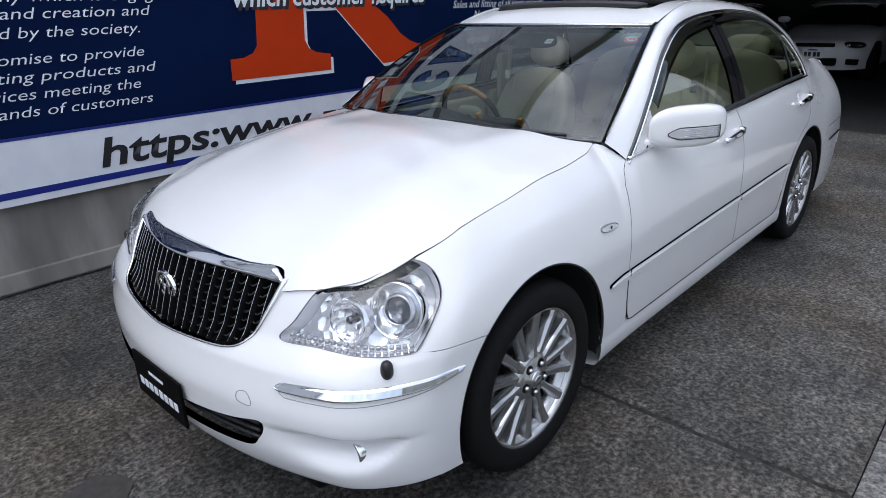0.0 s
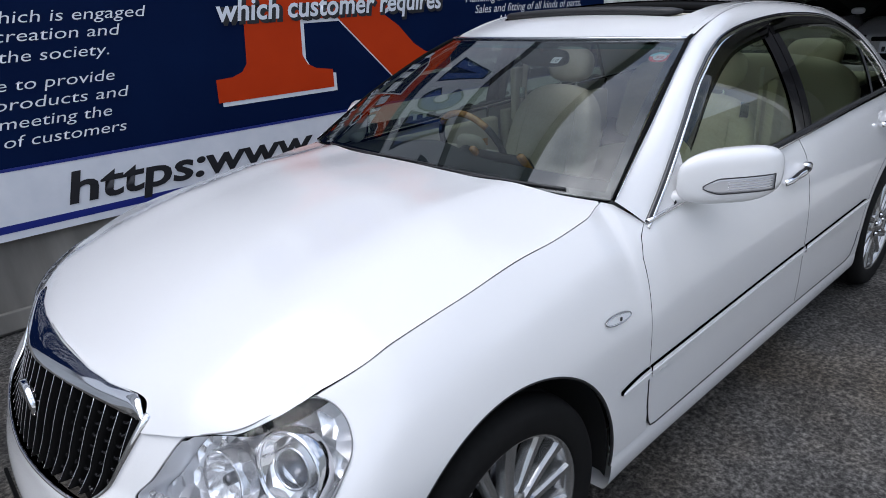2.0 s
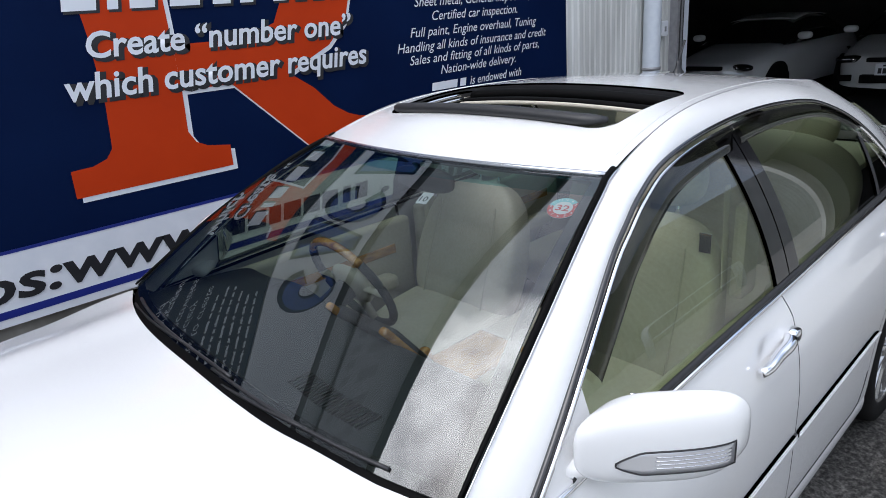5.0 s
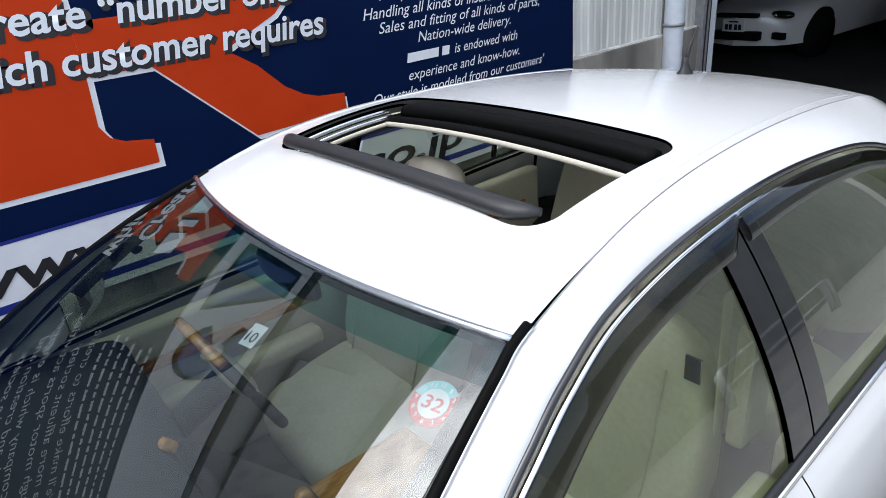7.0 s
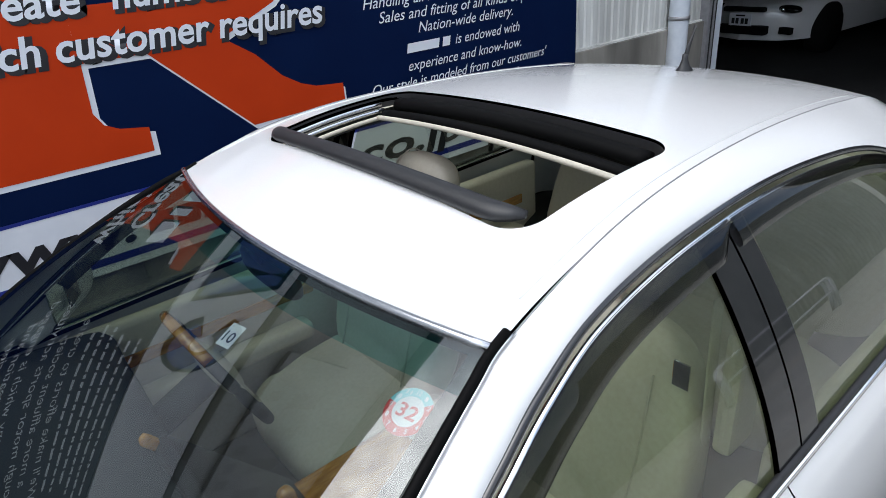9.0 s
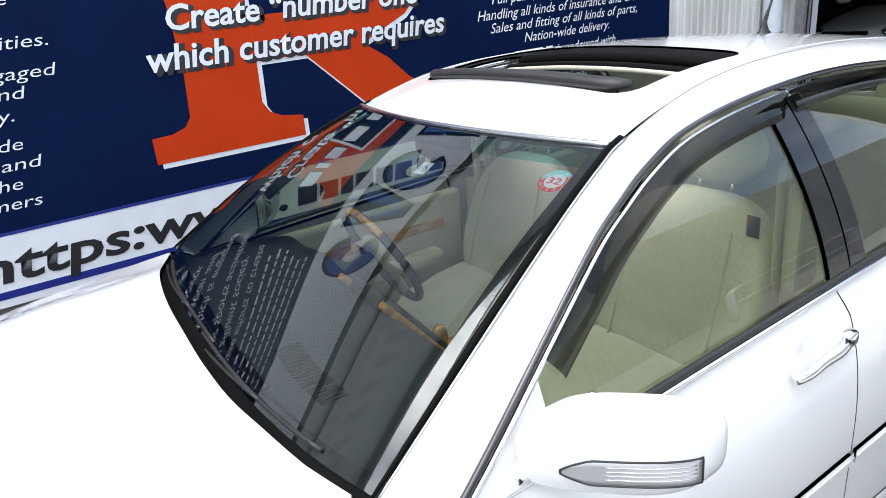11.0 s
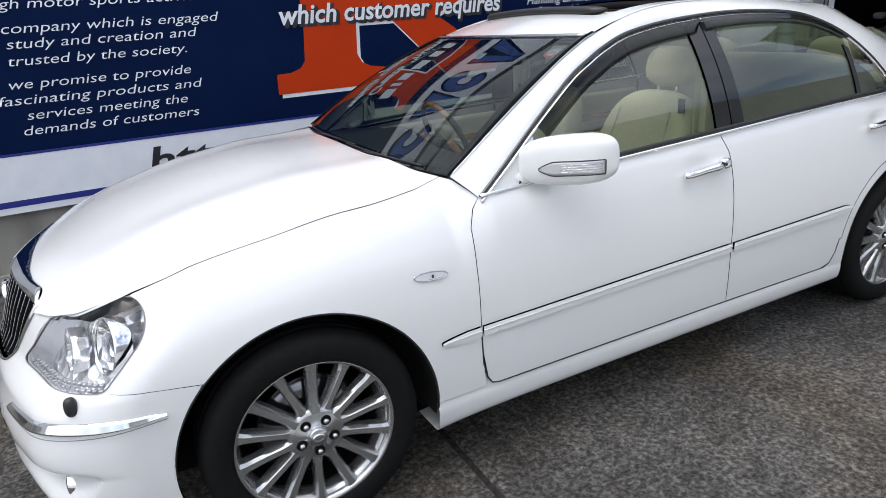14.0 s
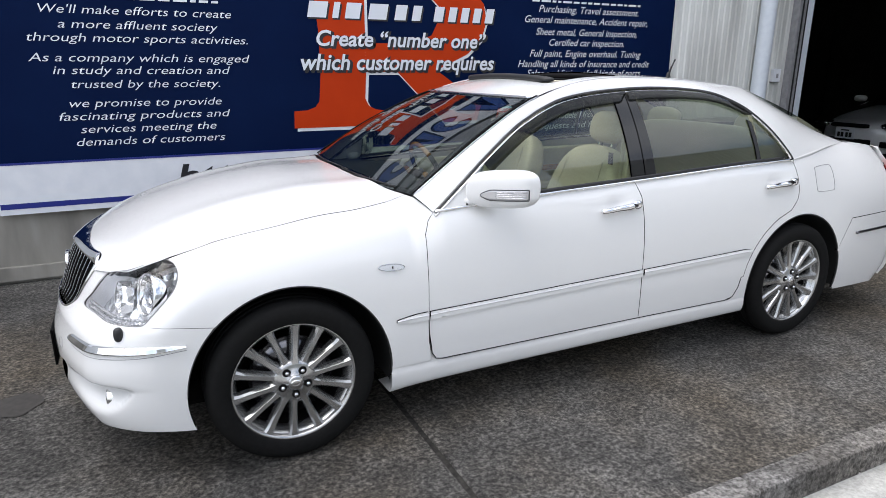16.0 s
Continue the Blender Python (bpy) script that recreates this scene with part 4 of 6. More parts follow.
# fender
shut = [(x, float(top_z(x))) for x in np.linspace(0.515, -0.395, 50)]
lamp_back = catmull([(-0.400, 0.842), (-0.374, 0.824), (-0.371, 0.793), (-0.388, 0.755), (-0.428, 0.712), (-0.502, 0.643)], 8)
lip_a0 = math.degrees(math.atan2(0.612 - WHEEL_Z, -0.270))
fender_line = dense([(0.566, 0.312), (0.556, 0.45), (0.556, 0.73), (0.562, 0.85), (0.583, 0.90), (0.612, 0.930), (0.585, 0.958), (0.553, 0.986), (0.522, 0.997)] + shut, 0.02, False).tolist() \
    + lamp_back.tolist() + dense([(-0.502, 0.641), (-0.47, 0.636), (-0.40, 0.630), (-0.272, 0.612)], 0.015, False).tolist() \
    + arc(AX, WHEEL_Z, ARCH, lip_a0, 0.0) + [(ARCH - 0.001, 0.312)]
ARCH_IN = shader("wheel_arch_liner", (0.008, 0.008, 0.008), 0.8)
# doors
door1 = dense([(0.572, 0.345), (0.590, 0.318), (0.62, 0.312), (1.70, 0.306), (1.698, 0.55), (1.694, 0.82), (1.690, 0.91), (1.672, 0.955), (1.665, float(belt_z(1.665)))]
              + [(x, float(belt_z(x))) for x in np.linspace(1.6, 0.66, 20)] + [(0.612, 0.932), (0.583, 0.90), (0.562, 0.85), (0.556, 0.73), (0.556, 0.45)], 0.02)
door2 = dense([(1.70, 0.306), (2.30, 0.302), (2.355, 0.315), (2.385, 0.36)] + [(2.40, 0.42)] + arc(RX, WHEEL_Z, ARCH + 0.045, 168, 118, 12)
              + [(2.74, 0.755), (2.79, 0.81), (2.805, 0.86), (2.80, 0.93), (2.785, 1.0), (2.772, float(belt_z(2.772)))]
              + [(x, float(belt_z(x))) for x in np.linspace(2.7, 1.72, 20)] + [(1.665, float(belt_z(1.665))), (1.672, 0.955), (1.690, 0.91), (1.694, 0.82), (1.698, 0.55)], 0.02)
quarter = dense([(2.453, 0.296), (2.31, 0.296), (2.356, 0.313), (2.387, 0.36)] + [(2.402, 0.42)] + arc(RX, WHEEL_Z, ARCH + 0.045, 168, 118, 12) + [(2.74, 0.755), (2.79, 0.81), (2.805, 0.86), (2.80, 0.93), (2.785, 1.0), (2.772, 1.0195)]
                + [(x, float(top_z(x))) for x in np.linspace(2.83, 3.86, 30)] + [(3.86, 0.80), (3.84, 0.66), (3.30, 0.655), (3.208, 0.48)]
                + arc(RX, WHEEL_Z, ARCH, 24, 180, 50), 0.02)
rear_bump = dense([(3.20, 0.47), (3.30, 0.655), (3.84, 0.66), (3.90, 0.60), (3.90, 0.25), (3.75, 0.20), (3.24, 0.22)] + arc(RX, WHEEL_Z, ARCH, -14, 20, 8), 0.02)

for mirror in (False, True):
    s = 1 if mirror else -1
    fender = panel("fender", fender_line, side, PAINT, car, 0.028, gap=0.0007, mirror=mirror)
    d1 = panel("front_door", door1, side, PAINT, car, 0.022, mirror=mirror)
    d2 = panel("rear_door", door2, side, PAINT, car, 0.022, mirror=mirror)
    qp = panel("quarter_panel", quarter, side, PAINT, car, 0.03, mirror=mirror)
    panel("rear_bumper_side", rear_bump, side, PAINT, car, 0.04, mirror=mirror)

    # sill skirt below the doors
    def sill_f(u, v):
        x = 0.388 + u * (2.452 - 0.388)
        prof_y = lerp_curve(v, (0, 0.12, 0.35, 0.6, 0.85, 1.0), (0.850, 0.858, 0.863, 0.859, 0.840, 0.70))
        prof_z = lerp_curve(v, (0, 0.12, 0.35, 0.6, 0.85, 1.0), (0.350, 0.3055, 0.275, 0.235, 0.208, 0.203))
        flare = 0.012 * np.exp(-(x - 0.37) / 0.12)
        return np.stack([x, -(prof_y + flare * np.clip(1 - v, 0, 1)), prof_z - 0.02 * np.exp(-(x - 0.37) / 0.15) * v], -1)
    grid_sheet("sill", sill_f, 50, 20, PAINT, car, 0, mirror=mirror)

    # black rod laid along the door gap in place of its shade
    gap_line = dense([(0.556, 0.50), (0.558, 0.40), (0.572, 0.345), (0.590, 0.318), (0.62, 0.3115), (1.70, 0.3055), (2.30, 0.3015), (2.355, 0.3145), (2.386, 0.36), (2.401, 0.42)], 0.03, False)
    gp3 = side(gap_line[:, 0], gap_line[:, 1])
    gp3[:, 1] = np.abs(gp3[:, 1]) * s
    tube("door_gap", gp3, 0.0026, BLACK, car, seg=6)

    # wheel arch lip and liner
    for cx, a0, a1 in ((AX, lip_a0, -6), (RX, 180, -14)):
        pts = np.array(arc(cx, WHEEL_Z, ARCH - 0.002, a0 + (0 if cx else 42), a1, 60))
        P = side(pts[:, 0], pts[:, 1]) * np.array([1, s * -1, 1])
        P[:, 1] -= s * 0.004
        tube("arch_lip", P, 0.0045, BLACK, car, seg=6)
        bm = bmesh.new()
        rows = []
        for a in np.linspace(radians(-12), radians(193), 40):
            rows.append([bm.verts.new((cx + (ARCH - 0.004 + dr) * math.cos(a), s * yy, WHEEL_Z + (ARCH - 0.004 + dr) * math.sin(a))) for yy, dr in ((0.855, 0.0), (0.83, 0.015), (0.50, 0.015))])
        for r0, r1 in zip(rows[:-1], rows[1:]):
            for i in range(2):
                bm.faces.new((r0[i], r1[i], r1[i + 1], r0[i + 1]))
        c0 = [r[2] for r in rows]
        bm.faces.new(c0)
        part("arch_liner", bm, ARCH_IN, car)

# front bumper skin with grille, lamp and intake openings
GRILLE = [(0.0, 0.578), (-0.17, 0.586), (-0.335, 0.597), (-0.397, 0.630), (-0.425, 0.696), (-0.444, 0.769)]
LAMP = [(-0.690, -0.485, 0.642), (-0.655, -0.510, 0.689), (-0.598, -0.530, 0.752), (-0.570, -0.550, 0.772), (-0.508, -0.631, 0.796), (-0.449, -0.680, 0.823), (-0.398, -0.712, 0.836), (-0.374, -0.742, 0.824),
        (-0.372, -0.780, 0.794), (-0.388, -0.807, 0.755), (-0.428, -0.819, 0.712), (-0.470, -0.822, 0.670), (-0.502, -0.820, 0.643), (-0.545, -0.788, 0.638), (-0.596, -0.715, 0.637), (-0.653, -0.602, 0.640)]


def grille_phi(y, z):
    return ang(float(front_x(y, z)), y, z)


half = [grille_phi(y, z) for y, z in catmull(GRILLE, 8)]
half += [ang(-0.647, -0.444, 0.762), ang(-0.618, -0.501, 0.766), ang(-0.585, -0.54, 0.769)]
lamp_dom = [ang(*p) for p in LAMP]
half += catmull([lamp_dom[i] for i in (3, 2, 1, 0, 15, 14, 13, 12)], 6).tolist()
half += [ang(-0.47, -0.848, 0.636), ang(-0.40, -0.863, 0.630), ang(-0.276, -0.869, 0.612)]
half += [ang(x, -0.868, z) for x, z in arc(AX, WHEEL_Z, ARCH, lip_a0 + 3, 196, 24)]
half += [ang(-0.40, -0.85, 0.226), ang(-0.46, -0.84, 0.236), ang(-0.60, -0.72, 0.246), ang(-0.70, -0.45, 0.242), ang(-0.76, -0.16, 0.236), (0.0, 0.235)]
full = half + [(-a, z) for a, z in half[-2:0:-1]]
INTAKE = catmull([(-0.0, 0.372), (-0.16, 0.378), (-0.36, 0.400), (-0.47, 0.421), (-0.488, 0.405), (-0.47, 0.365), (-0.41, 0.322), (-0.16, 0.304), (0.0, 0.300)], 6)
ihalf = [grille_phi(y, z) for y, z in INTAKE]
ifull = ihalf + [(-a, z) for a, z in ihalf[-2:0:-1]]
bumper = panel("front_bumper", dense(full, 0.012), wrap, PAINT, car, 0.012, gap=0.0008, flange=0.02, holes=[dense(ifull, 0.015)])
# backing sheet coloured as the shade inside the intake
panel("intake", dense(ifull, 0.02), wrap, CAVITY_SHADE, bumper, 0.03, gap=-0.01, flange=0, off=-0.07)
for k in range(3):
    z = 0.335 + 0.026 * k
    tube("intake_slat", wrap(np.linspace(-0.40, 0.40, 30), np.full(30, z)) + np.array([0.03, 0, 0]), 0.007, BLACK, bumper, seg=6)

# chrome strip along the bumper corners
TRIM_A, TRIM_B = ang(-0.752, -0.535, 0)[0], ang(-0.372, -0.865, 0)[0]
# grey for thin rods along gaps and creases, standing in for their shadow
GROOVE = shader("shadow_gap", (0.25, 0.25, 0.25), 0.6)
for mirror in (False, True):
    def strip_f(u, v):
        ph = TRIM_A + u * (TRIM_B - TRIM_A)
        z = lerp_curve(u, (0, 0.3, 0.6, 0.85, 1), (0.5395, 0.5455, 0.554, 0.559, 0.562)) + (v - 0.5) * lerp_curve(u, (0, 0.03, 0.3, 0.7, 0.95, 1.0), (0.008, 0.024, 0.031, 0.029, 0.013, 0.004))
        n = skin_normals(wrap, np.stack([ph, z], -1))
        return wrap(ph, z) + (0.013 - 0.007 * v - 0.010 * np.clip(1 - 8 * v, 0, 1) ** 2 - 0.005 * np.clip(8 * v - 7, 0, 1) ** 2)[:, None] * n
    grid_sheet("bumper_trim", strip_f, 50, 9, CHROME, bumper, 0, "chrome strip", mirror=mirror)
    gph = np.linspace(TRIM_A, TRIM_B, 40)
    gp = wrap(gph, lerp_curve(np.linspace(0, 1, 40), (0, 0.05, 0.3, 0.6, 1), (0.532, 0.514, 0.517, 0.526, 0.545)))
    tube("trim_groove", (gp + np.array([0, -0.0003, 0])) * np.array([1, -1 if mirror else 1, 1]), 0.0012, GROOVE, bumper, seg=5)
    # washer cover and tow-hook cover
    w = wrap(np.array([ang(-0.572, -0.784, 0)[0]]), np.array([0.612]))[0]
    bm = blob((0.016, 0.016, 0.026), (2.4, 2.6), 20, 14)
    part("washer_nozzle", moved(bm, Matrix.Translation(Vector((w[0] - 0.004, (w[1] - 0.002) * (-1 if mirror else 1), w[2])))), BLACK, bumper)
    # fog lamp
    fx = wrap(np.array([ang(-0.675, -0.712, 0)[0]]), np.array([0.346]))[0]
    fm = Matrix.Translation((fx[0] + 0.025, fx[1] * (-1 if mirror else 1), fx[2])) @ pose(0, 0, 0, 0, 0, 8 if mirror else -8)
    fog = part("fog_lamp", moved(lathe([(0.0, -0.010), (0.018, -0.008), (0.028, 0.0), (0.030, 0.012)], 28, "x"), fm), LENS, bumper)
    part("fog_reflector", moved(lathe([(0.0, 0.03), (0.012, 0.024), (0.026, 0.006), (0.030, 0.004), (0.030, 0.03)], 28, "x"), fm), REFLECTOR, fog)
    part("fog_ring", moved(lathe([(0.029, 0.006), (0.030, -0.006), (0.034, -0.009), (0.038, -0.005), (0.039, 0.02)], 32, "x"), fm), CHROME, fog)
cap_c = ang(-0.795, -0.428, 0)[0]
cap_line = catmull([(cap_c - 0.020, 0.492), (cap_c + 0.008, 0.500), (cap_c + 0.024, 0.480), (cap_c + 0.020, 0.464), (cap_c - 0.018, 0.468)], 6, True)
tube("tow_cover", wrap(cap_line[:, 0], cap_line[:, 1]) + np.array([-0.0006, 0, 0]), 0.0012, GROOVE, bumper, seg=5, closed=True)

# bonnet
hl = [(-0.668, 0.0), (-0.665, -0.10), (-0.660, -0.207), (-0.644, -0.303), (-0.617, -0.403), (-0.623, -0.436), (-0.650, -0.442), (-0.621, -0.506), (-0.595, -0.550), (-0.560, -0.597), (-0.524, -0.646), (-0.464, -0.690), (-0.415, float(side(np.array([-0.395]), top_z(np.array([-0.395])))[0][1]) + 0.004)]
hl = catmull(hl, 5).tolist()
hl += [(x, float(side(np.array([x]), top_z(np.array([x])))[0][1]) + 0.0008) for x in np.linspace(-0.385, 0.515, 46)]
hl += [(0.524, -0.703)] + catmull([(0.490, -0.60), (0.449, -0.42), (0.431, -0.20), (0.4286, 0.0)], 6).tolist()
bonnet = panel("bonnet", dense(hl + [(x, -y) for x, y in hl[-2:0:-1]], 0.02), hood, PAINT, car, 0.024, gap=0.0004, flange=0.045)

for mirror in (False, True):
    xs_ = np.linspace(-0.385, 0.515, 60)
    tube("shut_line", (side(xs_, top_z(xs_)) + np.array([0, 0.0008, -0.0022])) * np.array([1, -1 if mirror else 1, 1]), 0.0020, GROOVE, bonnet, seg=6)

# grille
def face(y, z, d=0.0):
    return np.array([float(front_x(y, z)) + d, y, z])


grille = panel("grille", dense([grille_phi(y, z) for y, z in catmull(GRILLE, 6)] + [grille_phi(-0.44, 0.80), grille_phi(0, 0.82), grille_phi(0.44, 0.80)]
               + [(-a, z) for a, z in [grille_phi(y, z) for y, z in catmull(GRILLE, 6)][:0:-1]], 0.02), wrap, CAVITY_SHADE, car, 0.04, gap=-0.004, flange=0, off=-0.05)
tagged(grille, "black grille with fine vertical slats in a chrome surround")


def grille_floor(y):
    g = np.array(catmull(GRILLE, 10))
    return float(np.interp(abs(y), -g[:, 0], g[:, 1]))


for i in range(-10, 11):
    y = i * 0.0405
    z0, z1 = grille_floor(y) + 0.006, 0.795 - 0.03 * (abs(y) / 0.45) ** 2
    if z1 - z0 < 0.03:
        continue
    bm = bmesh.new()
    rows = []
    for z in np.linspace(z0, z1, 9):
        x = float(front_x(y, z)) + 0.006
        rows.append([bm.verts.new((x + dx, y + dy, z)) for dx, dy in ((0.042, -0.007), (0.016, -0.006), (0.003, -0.004), (0.0, 0.0), (0.003, 0.004), (0.016, 0.006), (0.042, 0.007))])
    for r0, r1 in zip(rows[:-1], rows[1:]):
        for k in range(6):
            bm.faces.new((r0[k], r0[k + 1], r1[k + 1], r1[k]))
    bmesh.ops.recalc_face_normals(bm, faces=bm.faces)
    part("slat", bm, MATT_BLACK, grille)
    tube("slat_edge", [face(y, z, 0.0050) for z in np.linspace(z0, z1, 9)], 0.0010, SATIN, grille, seg=6)
# wavy bars of the mesh between the slats
for k in range(8):
    zz = 0.612 + 0.023 * k
    ym = float(np.interp(zz, [0.58, 0.60, 0.64, 0.70, 0.78], [0.10, 0.32, 0.39, 0.415, 0.43]))
    yy = np.linspace(-ym, ym, 120)
    zl = zz + 0.006 * np.sin(yy * 2 * math.pi / 0.0405)
    tube("mesh_bar", np.stack([front_x(yy, zl) + 0.022, yy, zl], -1), 0.0042, GLOSS_BLACK, grille, seg=5)
frame_line = [face(y, z, -0.001) for y, z in catmull(GRILLE, 8)] + [face(-0.446, 0.785, 0.004)]
frame_full = [p * np.array([1, -1, 1]) for p in frame_line[:0:-1]] + frame_line
tube("surround", frame_full, [0.0040 + 0.0060 * float(np.clip((p[2] - 0.60) / 0.15, 0, 1)) for p in frame_full], CHROME, grille, seg=12)


def brow(u, v):
    y = (u - 0.5) * 0.895
    a = np.abs(y) / 0.4475
    xe = np.interp(np.abs(y), (0, 0.10, 0.2, 0.30, 0.40, 0.4475), (-0.669, -0.666, -0.660, -0.645, -0.618, -0.632))
    ze = hood_z(xe, y) + 0.001
    zf_ = 0.792 - 0.020 * a ** 2.5
    xf_ = front_x(y, zf_) - 0.004
    bulge = 0.007 * np.sin(np.pi * np.clip(v, 0, 1))
    return np.stack([xe + (xf_ - xe) * v - 0.5 * bulge, y, ze + (zf_ - ze) * v ** 1.3 + bulge * 0.8], -1)


grid_sheet("brow", brow, 48, 10, CHROME, grille, 0.004, "polished chrome bar over the grille")
ec = face(0, 0.690, 0.010)
emb = part("emblem", moved(lathe([(0.046, -0.006), (0.052, -0.010), (0.058, -0.006), (0.058, 0.012), (0.046, 0.012)], 40, "x"), Matrix.Translation(ec) @ Matrix.Diagonal((1, 1.05, 0.78, 1)) @ pose(0, 0, 0, 0, 0, 0)), CHROME, grille, "chrome oval badge")
part("badge_oval", moved(lathe([(0.024, -0.004), (0.028, -0.009), (0.033, -0.004), (0.033, 0.010), (0.024, 0.010)], 32, "x"), Matrix.Translation(ec) @ Matrix.Diagonal((1, 0.62, 1.15, 1))), CHROME, grille)
part("badge_bar", moved(lathe([(0.034, -0.003), (0.038, -0.008), (0.043, -0.003), (0.043, 0.010), (0.034, 0.010)], 32, "x"), Matrix.Translation(ec + np.array([0, 0, 0.012])) @ Matrix.Diagonal((1, 1.0, 0.42, 1))), CHROME, grille)

# number plate with its bars
plate = part("number_plate", boxed((-0.862, -0.168, 0.283), (-0.852, 0.168, 0.440), 0.004), MATT_BLACK, car, "black dealer plate with pale bars", smooth=False)
for a, b in ((-0.132, -0.108), (-0.098, -0.074), (-0.064, -0.040), (-0.030, -0.006), (0.006, 0.030), (0.040, 0.064), (0.074, 0.098), (0.108, 0.132)):
    part("bar", boxed((-0.8635, a, 0.328), (-0.8615, b, 0.356)), TEXT_WHITE, plate, smooth=False)
part("bar", boxed((-0.8635, -0.05, 0.392), (-0.8615, 0.05, 0.402)), TEXT_WHITE, plate, smooth=False)

# headlamps
lamp_line = catmull(lamp_dom, 6, True)
for mirror in (False, True):
    sg = -1 if mirror else 1

    def at(phi_xyz, depth):
        p = wrap(np.array([ang(*phi_xyz)[0]]), np.array([phi_xyz[2]]))[0]
        n = skin_normals(wrap, np.array([ang(*phi_xyz)]))[0]
        return (p - depth * n) * np.array([1, sg, 1]), n * np.array([1, sg, 1])
    lamp = panel("headlamp", lamp_line, wrap, FACETS, car, 0.02, gap=0.001, flange=0, off=-0.072, mirror=mirror, label="clear headlamp with chrome reflectors")
    rim3 = wrap(lamp_line[:, 0], lamp_line[:, 1]) * np.array([1, sg, 1])
    nr = skin_normals(wrap, lamp_line) * np.array([1, sg, 1])
    # side wall of the housing
    bm = bmesh.new()
    a_ = [bm.verts.new(p - 0.004 * n) for p, n in zip(rim3, nr)]
    b_ = [bm.verts.new(p - 0.074 * n) for p, n in zip(rim3, nr)]
    for i in range(len(a_)):
        j = (i + 1) % len(a_)
        bm.faces.new((a_[i], a_[j], b_[j], b_[i]))
    part("housing", bm, HOUSING, lamp)
    def lens_f(phi, z):
        q = np.stack([phi, z], -1)
        d = np.min(np.hypot(q[:, None, 0] - lamp_line[None, :, 0], q[:, None, 1] - lamp_line[None, :, 1]), axis=1) * within(q, lamp_line)
        out = 0.030 * (1 - np.exp(-d / 0.028)) * np.clip((z - 0.63) / 0.10, 0, 1)
        return wrap(phi, z) + out[:, None] * skin_normals(wrap, q)
    panel("lens", lamp_line, lens_f, LENS, lamp, 0.012, gap=0.002, flange=0, off=0.003, mirror=mirror)
    tube("gasket", rim3 + 0.001 * nr, 0.0014, GROOVE, lamp, seg=6, closed=True)
    for centre, rad, big in (((-0.470, -0.745, 0.752), 0.074, True), ((-0.562, -0.628, 0.722), 0.060, False)):
        p, n = at(centre, 0.066)
        ax = Vector((0.55 * n[0] - 0.62, 0.55 * n[1], 0.35 * n[2]))
        m = Matrix.Translation(p) @ ax.to_track_quat("Z", "Y").to_matrix().to_4x4()
        part("bowl", moved(lathe([(rad * 0.30, 0.0), (rad * 0.55, 0.006), (rad * 0.8, 0.018), (rad * 0.95, 0.034), (rad, 0.040), (rad * 1.03, 0.036), (rad * 1.03, 0.0)], 44, "z"), m), REFLECTOR if big else FACETS, lamp)
        if big:
            part("ring", moved(lathe([(rad * 0.96, 0.038), (rad * 0.99, 0.045), (rad * 1.05, 0.046), (rad * 1.09, 0.040), (rad * 1.10, 0.020)], 48, "z"), m), CHROME, lamp)
            part("inner_ring", moved(lathe([(rad * 0.50, 0.010), (rad * 0.50, 0.030), (rad * 0.54, 0.034), (rad * 0.60, 0.030), (rad * 0.62, 0.008)], 44, "z"), m), SATIN, lamp)
            part("projector", moved(blob((rad * 0.47, rad * 0.47, 0.026), (2, 2), 28, 14), m @ Matrix.Translation((0, 0, 0.012))), LENS, lamp)
            part("shutter", moved(lathe([(0.0, 0.002), (rad * 0.22, 0.004), (rad * 0.24, 0.012), (rad * 0.48, 0.014)], 28, "z"), m), DARK_CHROME, lamp)
        else:
            part("bulb_shield", moved(lathe([(0.0, 0.032), (rad * 0.17, 0.031), (rad * 0.20, 0.026), (rad * 0.20, 0.0)], 24, "z"), m), DARK_CHROME, lamp)
    # ribbed lower row
    for k in range(20):
        f = k / 19
        c = np.array((-0.676, -0.512, 0.660)) * (1 - f) + np.array((-0.505, -0.808, 0.660)) * f
        for dz in (0.0, -0.0125):
            p, n = at((c[0], c[1], c[2] + dz - 0.003), 0.012)
            q = Matrix.Translation(p) @ pose(0, 0, 0, 0, 0, math.degrees(math.atan2(n[1], n[0])))
            part("lamp_cell", moved(blob((0.006, 0.0066, 0.0056), (5, 5), 12, 8), q), AMBER, lamp)

# ---- glasshouse ----
OUT = [(0.547, -0.741, 0.997), (0.80, -0.687, 1.154), (1.03, -0.626, 1.277), (1.165, -0.588, 1.337), (1.238, -0.568, 1.362)]
OUT = [np.array(p) for p in OUT] + [np.array((x, -y, float(roof_z(x, y)))) for x, y in ((1.42, 0.553), (1.60, 0.535), (1.80, 0.518), (2.05, 0.503), (2.30, 0.494), (2.52, 0.488), (2.68, 0.495))] \
    + [np.array(p) for p in ((2.83, -0.530, 1.318), (3.05, -0.556, 1.222), (3.25, -0.585, 1.135), (3.44, -0.625, 1.069))]
INN = [(0.612, 0.930), (0.845, 1.106), (1.04, 1.234), (1.15, 1.288), (1.24, 1.325), (1.45, 1.376), (1.62, 1.394), (1.80, 1.404), (2.03, 1.402), (2.22, 1.387), (2.37, 1.350), (2.48, 1.300), (2.58, 1.228), (2.66, 1.152), (2.72, 1.085), (2.772, 1.022)]
INN = [upper(np.array([x]), np.array([z]))[0] for x, z in INN]
oc, ic = catmull(OUT, 8), catmull(INN, 8)


